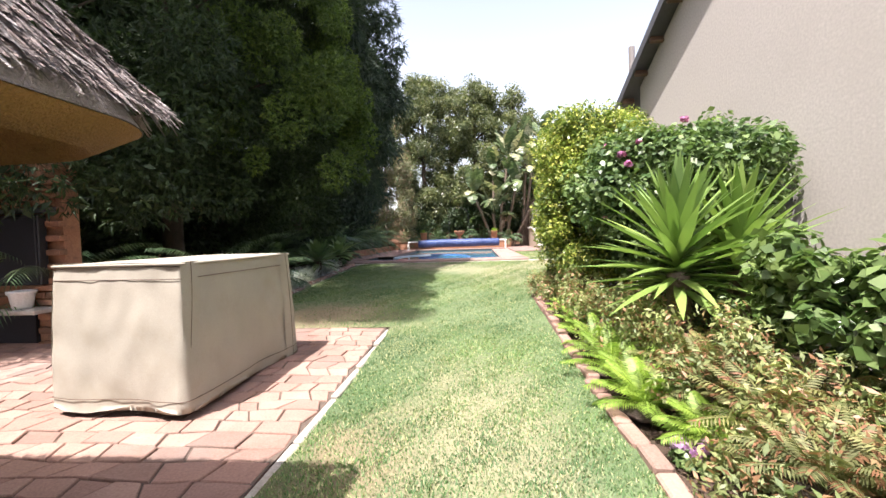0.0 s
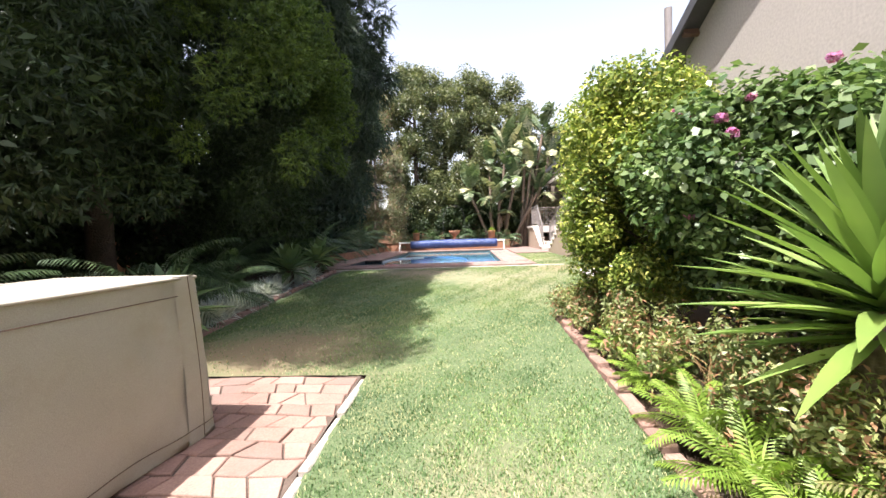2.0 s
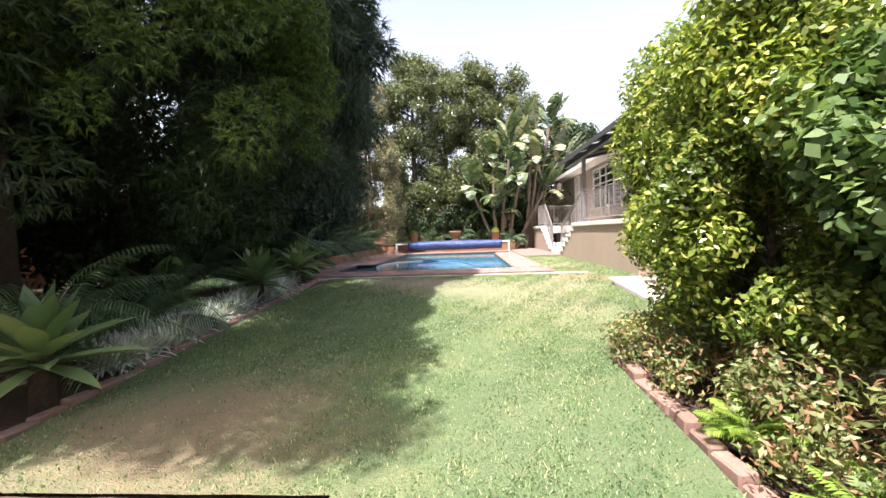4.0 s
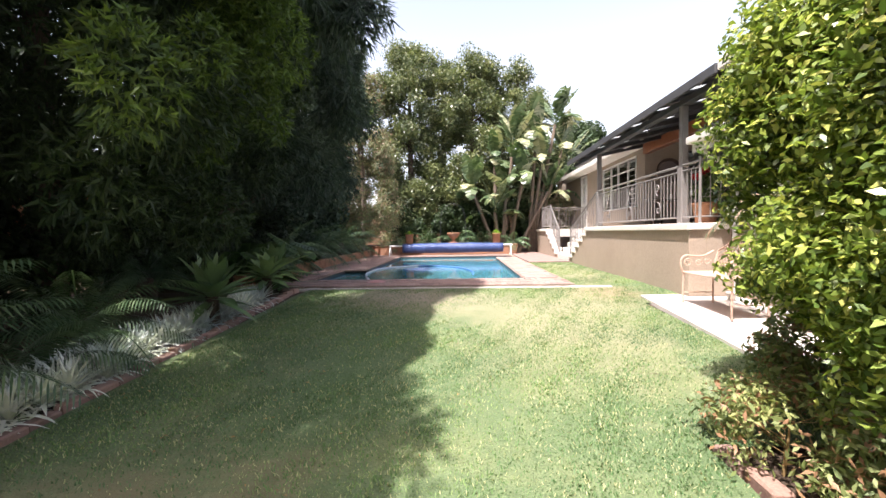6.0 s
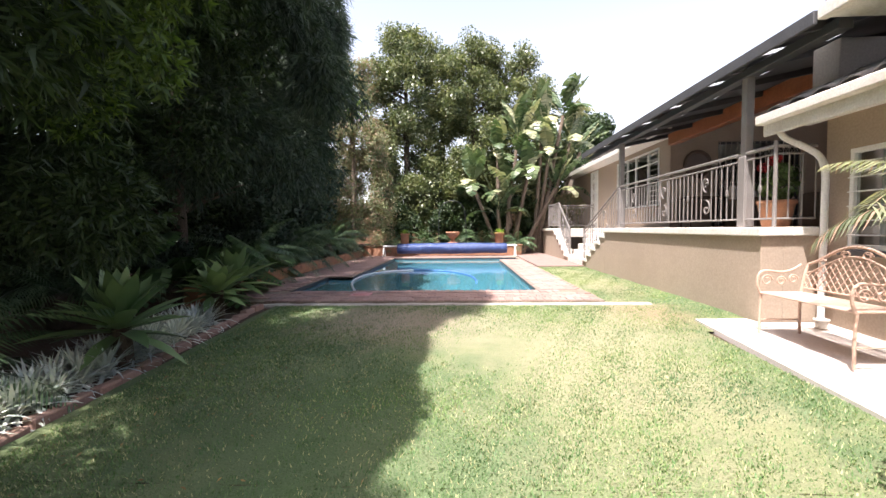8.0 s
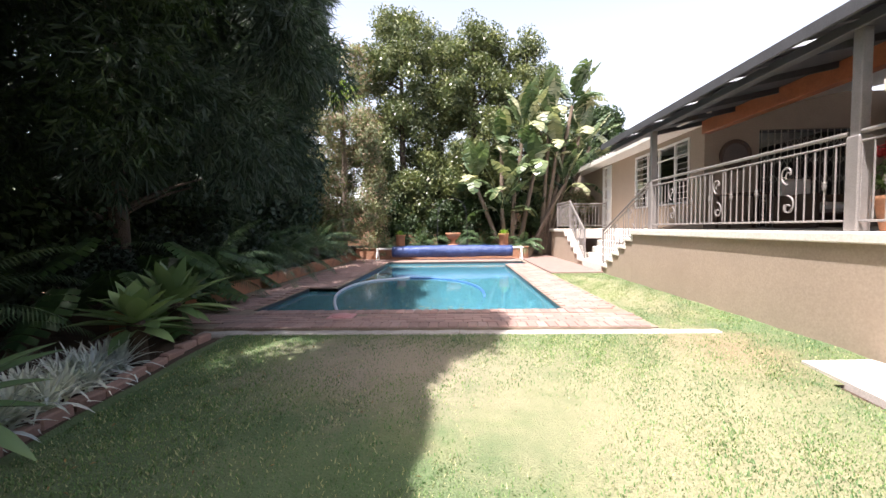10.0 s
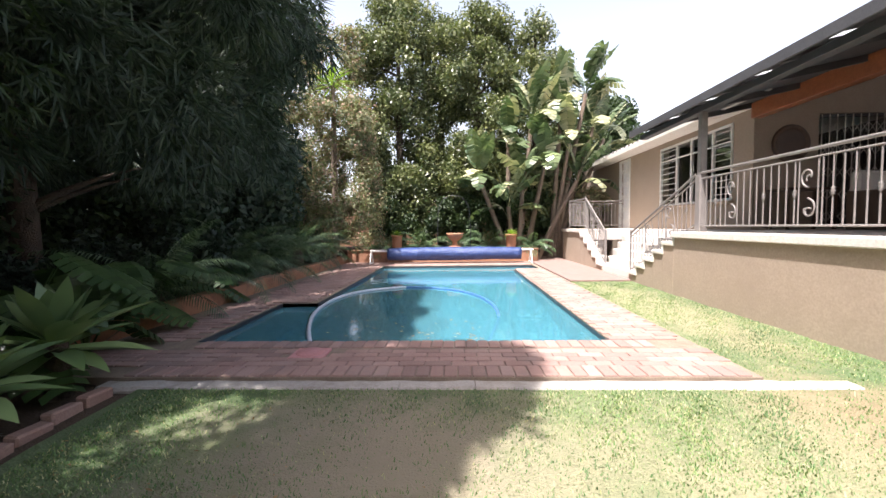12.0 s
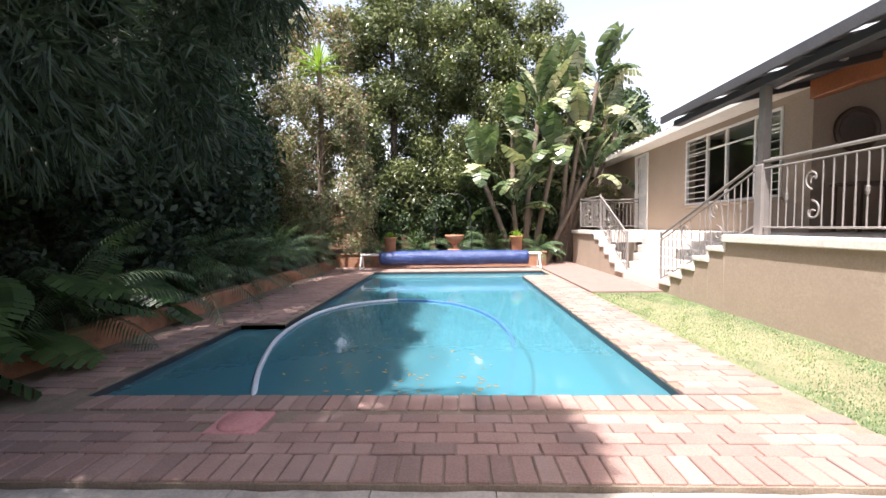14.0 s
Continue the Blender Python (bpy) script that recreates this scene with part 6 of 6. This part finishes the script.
for fx, fy, L in ((1.98, 5.0, 0.4), (1.95, 5.4, 0.4), (1.98, 5.85, 0.38), (2.0, 6.5, 0.3), (1.93, 4.75, 0.34), (2.35, 5.2, 0.42), (2.0, 7.2, 0.26), (2.1, 4.35, 0.28)):
    fronds("fern", "bright green feathery fern at the bed's edge", (fx, fy, ground_z(fy) + 0.02), 20, L, 0.085, 0.009, L_FERN, 20, 80, 0.9, 22, 0.05, "fern", 0.15, 0.2)
for fx, fy, L in ((2.25, 4.6, 0.4), (2.3, 4.2, 0.42), (2.55, 4.45, 0.42), (2.5, 4.8, 0.4), (2.2, 3.8, 0.34), (2.6, 4.05, 0.4), (2.3, 5.0, 0.4), (2.75, 4.3, 0.4), (2.45, 3.6, 0.34)):
    fronds("fern", "browning feathery fern among the bed shrubs", (fx, fy, ground_z(fy) + 0.12), 22, L, 0.08, 0.008, L_BROWNFERN, 25, 85, 1.0, 24, 0.06, "fern", 0.15, 0.2)
pf = clumped([(1.92, 4.3, -0.37, 0.05, 0.03), (1.95, 4.2, -0.38, 0.04, 0.03), (2.02, 4.25, -0.36, 0.04, 0.03)], 3500, 0.03, 1.3)
t = thing("flowering_plant", (0, 0, 0), "small plant with pale purple flowers by the edging", "flower")
part("flowers", quads("flowers", pf, leafy("lilac_petal", (0.45, 0.22, 0.55), (0.62, 0.40, 0.70), 0.6, 0.3)), t, kind="stuff")
part("leaves", quads("leaves", clumped([(1.97, 4.25, -0.42, 0.12, 0.05)], 2200, 0.04, 2.0), L_BOUG), t, kind="stuff")
fronds("palm", "pale dry palm frond beside the wing window", (4.0, 10.6, -0.2), 9, 1.2, 0.34, 0.014, L_GREY, 15, 70, 1.2, 26, 1.35, "palm", 0.3, 0.2)
lm = crown(2.75, 9.0, -0.2, 0.35, 0.35, 0.3, 22, 0.1, 0.2, full)
tree("low_shrub", "loose low shrub at the end of the bed", (0, 0, 0), limbs(2.7, 9.0, -0.3, 0.2, 0.25, 8, 0.008, L_DRY), clumped(lm, 520, 0.05, 2.0, 0.4), L_NAND, "shrub")
lm = [(rng.uniform(-3.2, 3.4), rng.uniform(24.6, 25.6), rng.uniform(0.7, 2.2), rng.uniform(0.3, 0.45), rng.uniform(0.3, 0.45)) for _ in range(40)]
tree("hedge", "dark undergrowth in the planter behind the pool", (0, 0, 0), limbs(0.5, 25.2, 0.4, 1.6, 0.5, 5, 0.03, BARK), clumped(lm, 200, 0.12, 2.0, 0.4), L_CONIFER, "hedge")
# dracaena above the grey shrub
t = thing("dracaena", (-3.9, 23.3, 0.3), "tall spiky dracaena with yellow-green leaf heads", "dracaena")
part("stem", tube("stem", [(0, 0, 0), (0.1, 0, 2.8), (0, 0.1, 5.6)], 0.06, PALEBARK), t)
part("rosette", rosette("rosette", 60, 0.9, 0.06, -20, 85, L_FERN, 0.5, 4, 0.3), t, pose(0, 0.1, 5.4))

# fallen leaves
n = 900
c = np.stack([rng.uniform(-2.3, 1.6, n), rng.uniform(6.9, 13.0, n), np.zeros(n)], 1)
c[:, 2] = -0.45 + 0.40 * np.clip((c[:, 1] - 5) / 8, 0, 1) + 0.022
c = c[rng.uniform(0, 1, n) < np.clip((1.0 - c[:, 0]) / 4.5, 0.03, 1)]
tagged(part("fallen_leaves", quads("fallen_leaves", leaf_quads(c, np.tile([0, 0, 1.0], (len(c), 1)), 0.03, 3.0, 0.3), L_DRY)), "dry fallen leaves scattered over the lawn", "leaves", kind="stuff")

# ---- paving pieces ----
def crazy_paving():
    """Courses of uneven stones: wavy bed joints, slanted cross joints, a tilt and height to each."""
    s = tagged(strip("pavement_1", (-6.5, -0.16, 0.5, 6.82), DARKJOINT, 0.0, "uneven reddish clay paving beside the lawn"), "", "pavement")
    near, far = [], []
    course = 0.155
    bed = lambda j, x: 6.80 - j * course + 0.045 * noise.noise((x * 1.7, j * 3.1, 0.0)) + 0.02 * noise.noise((x * 6.0, j * 7.7, 4.0))
    for j in range(38):
        x = -0.17
        lean = random.uniform(-0.04, 0.04)
        while x > -6.35:
            w = random.uniform(0.12, 0.29)
            lean2 = random.uniform(-0.045, 0.045)
            g = 0.006
            xa, xb = x - g, x - w + g
            top = [(xa + lean, bed(j, xa + lean) - g), ((xa + xb) / 2, bed(j, (xa + xb) / 2) - g), (xb + lean2, bed(j, xb + lean2) - g)]
            low = [(xb - lean2, bed(j + 1, xb - lean2) + g), ((xa + xb) / 2, bed(j + 1, (xa + xb) / 2) + g), (xa - lean, bed(j + 1, xa - lean) + g)]
            if j == 0:
                top = [(px, min(py, 6.8)) for px, py in top]
            outline = [(min(px, -0.165), py) for px, py in top + low]
            (near if -3.1 < x and len(near) < 300 else far).append(outline)
            x, lean = x - w, lean2

    def stone(outline, v, f):
        cx, cy = sum(p[0] for p in outline) / 6, sum(p[1] for p in outline) / 6
        tilt, lift = random.uniform(-0.02, 0.02), random.uniform(0.008, 0.017)
        b = len(v)
        for k, z in ((1.0, -0.03), (1.0, lift - 0.006), (0.95, lift)):
            v += [(cx + (px - cx) * k, cy + (py - cy) * k, ground_z(py) + z + tilt * (px - cx)) for px, py in outline]
        f += [(b + a + (i + 1) % 6, b + a + i, b + a + 6 + i, b + a + 6 + (i + 1) % 6) for a in (0, 6) for i in range(6)]
        f.append(tuple(b + 12 + i for i in reversed(range(6))))

    for outline in near:
        v, f = [], []
        stone(outline, v, f)
        part("paver", from_arrays("paver", v, f, PAVER), s)
    v, f = [], []
    for outline in far:
        stone(outline, v, f)
    part("far_pavers", from_arrays("far_pavers", v, f, PAVER), s, kind="stuff")


def pool_paving():
    s = thing("pavement_2", (0, 0, 0), "worn red brick paving round the pool", "pavement", kind="structure")
    part("bedding", joined("bedding", [(-3.63, 2.38, 13.47, 14.45 - 0.001, -0.2, -0.014), (x1 + 0.001, 2.38, 14.45, ny0, -0.2, -0.014), (nx1 + 0.001, 2.38, ny0, 22.3, -0.2, -0.014), (-3.63, sx0 - 0.001, 14.45, sy1, -0.2, -0.014), (-3.63, x0 - 0.001, sy1, 22.3, -0.2, -0.014), (-3.63, 2.38, 22.301, 23.55, -0.2, -0.014)], JOINT, 0), s)
    me = box_mesh("brick", 0.218, 0.104, 0.06, DECK, 0.006)
    spots = []
    for k in range(45):
        spots.append((-2.6 + k * 0.113, 13.59, 90))
    for r in range(4):
        for k in range(27):
            spots.append((-3.5 + k * 0.226 - 0.113 * (r % 2), 13.76 + r * 0.113, 0))
    for k in range(40):
        spots.append((-2.52 + k * 0.113, 14.33, 90))
    for k in range(66):
        for c in range(4):
            spots.append((x1 + 0.11 + c * 0.226 + (0.07 if k % 2 else 0), 14.46 + 0.056 + k * 0.113, 0))
    for k in range(72):
        for c in range(5):
            spots.append((-2.31 - c * 0.226 - (0.07 if k % 2 else 0), 14.46 + 0.056 + k * 0.113, 0))
    for k in range(26):
        for r in range(11):
            spots.append((-3.5 + k * 0.226 - 0.113 * (r % 2), 22.37 + r * 0.113, 0))
    near, far = [], []
    for x, y, a in spots:
        if abs(x + 1.32) < 0.2 and abs(y - 14.03) < 0.14:
            continue
        w, h = (0.11, 0.053) if a == 0 else (0.053, 0.11)
        if any(in_pool(x + sx * w, y + sy * h) for sx in (-1, 1) for sy in (-1, 1)) or x > 2.37 or x < -3.6 or y + h > 23.54:
            continue
        m = pose(x, y, -0.06 + random.uniform(-0.003, 0.003), random.uniform(-0.8, 0.8), random.uniform(-0.8, 0.8), a + random.uniform(-1, 1))
        (near if len(near) < 300 and y < 16.2 else far).append(m)
    for m in near:
        part("brick", me, s, m)
    bm = bmesh.new()
    for m in far:
        k0 = len(bm.verts)
        bm.from_mesh(me)
        bm.verts.ensure_lookup_table()
        for v in bm.verts[k0:]:
            v.co = m @ v.co
    out = bpy.data.meshes.new("far_bricks")
    bm.to_mesh(out), bm.free()
    out.materials.append(DECK)
    part("far_bricks", out, s, kind="stuff")


crazy_paving()
pool_paving()
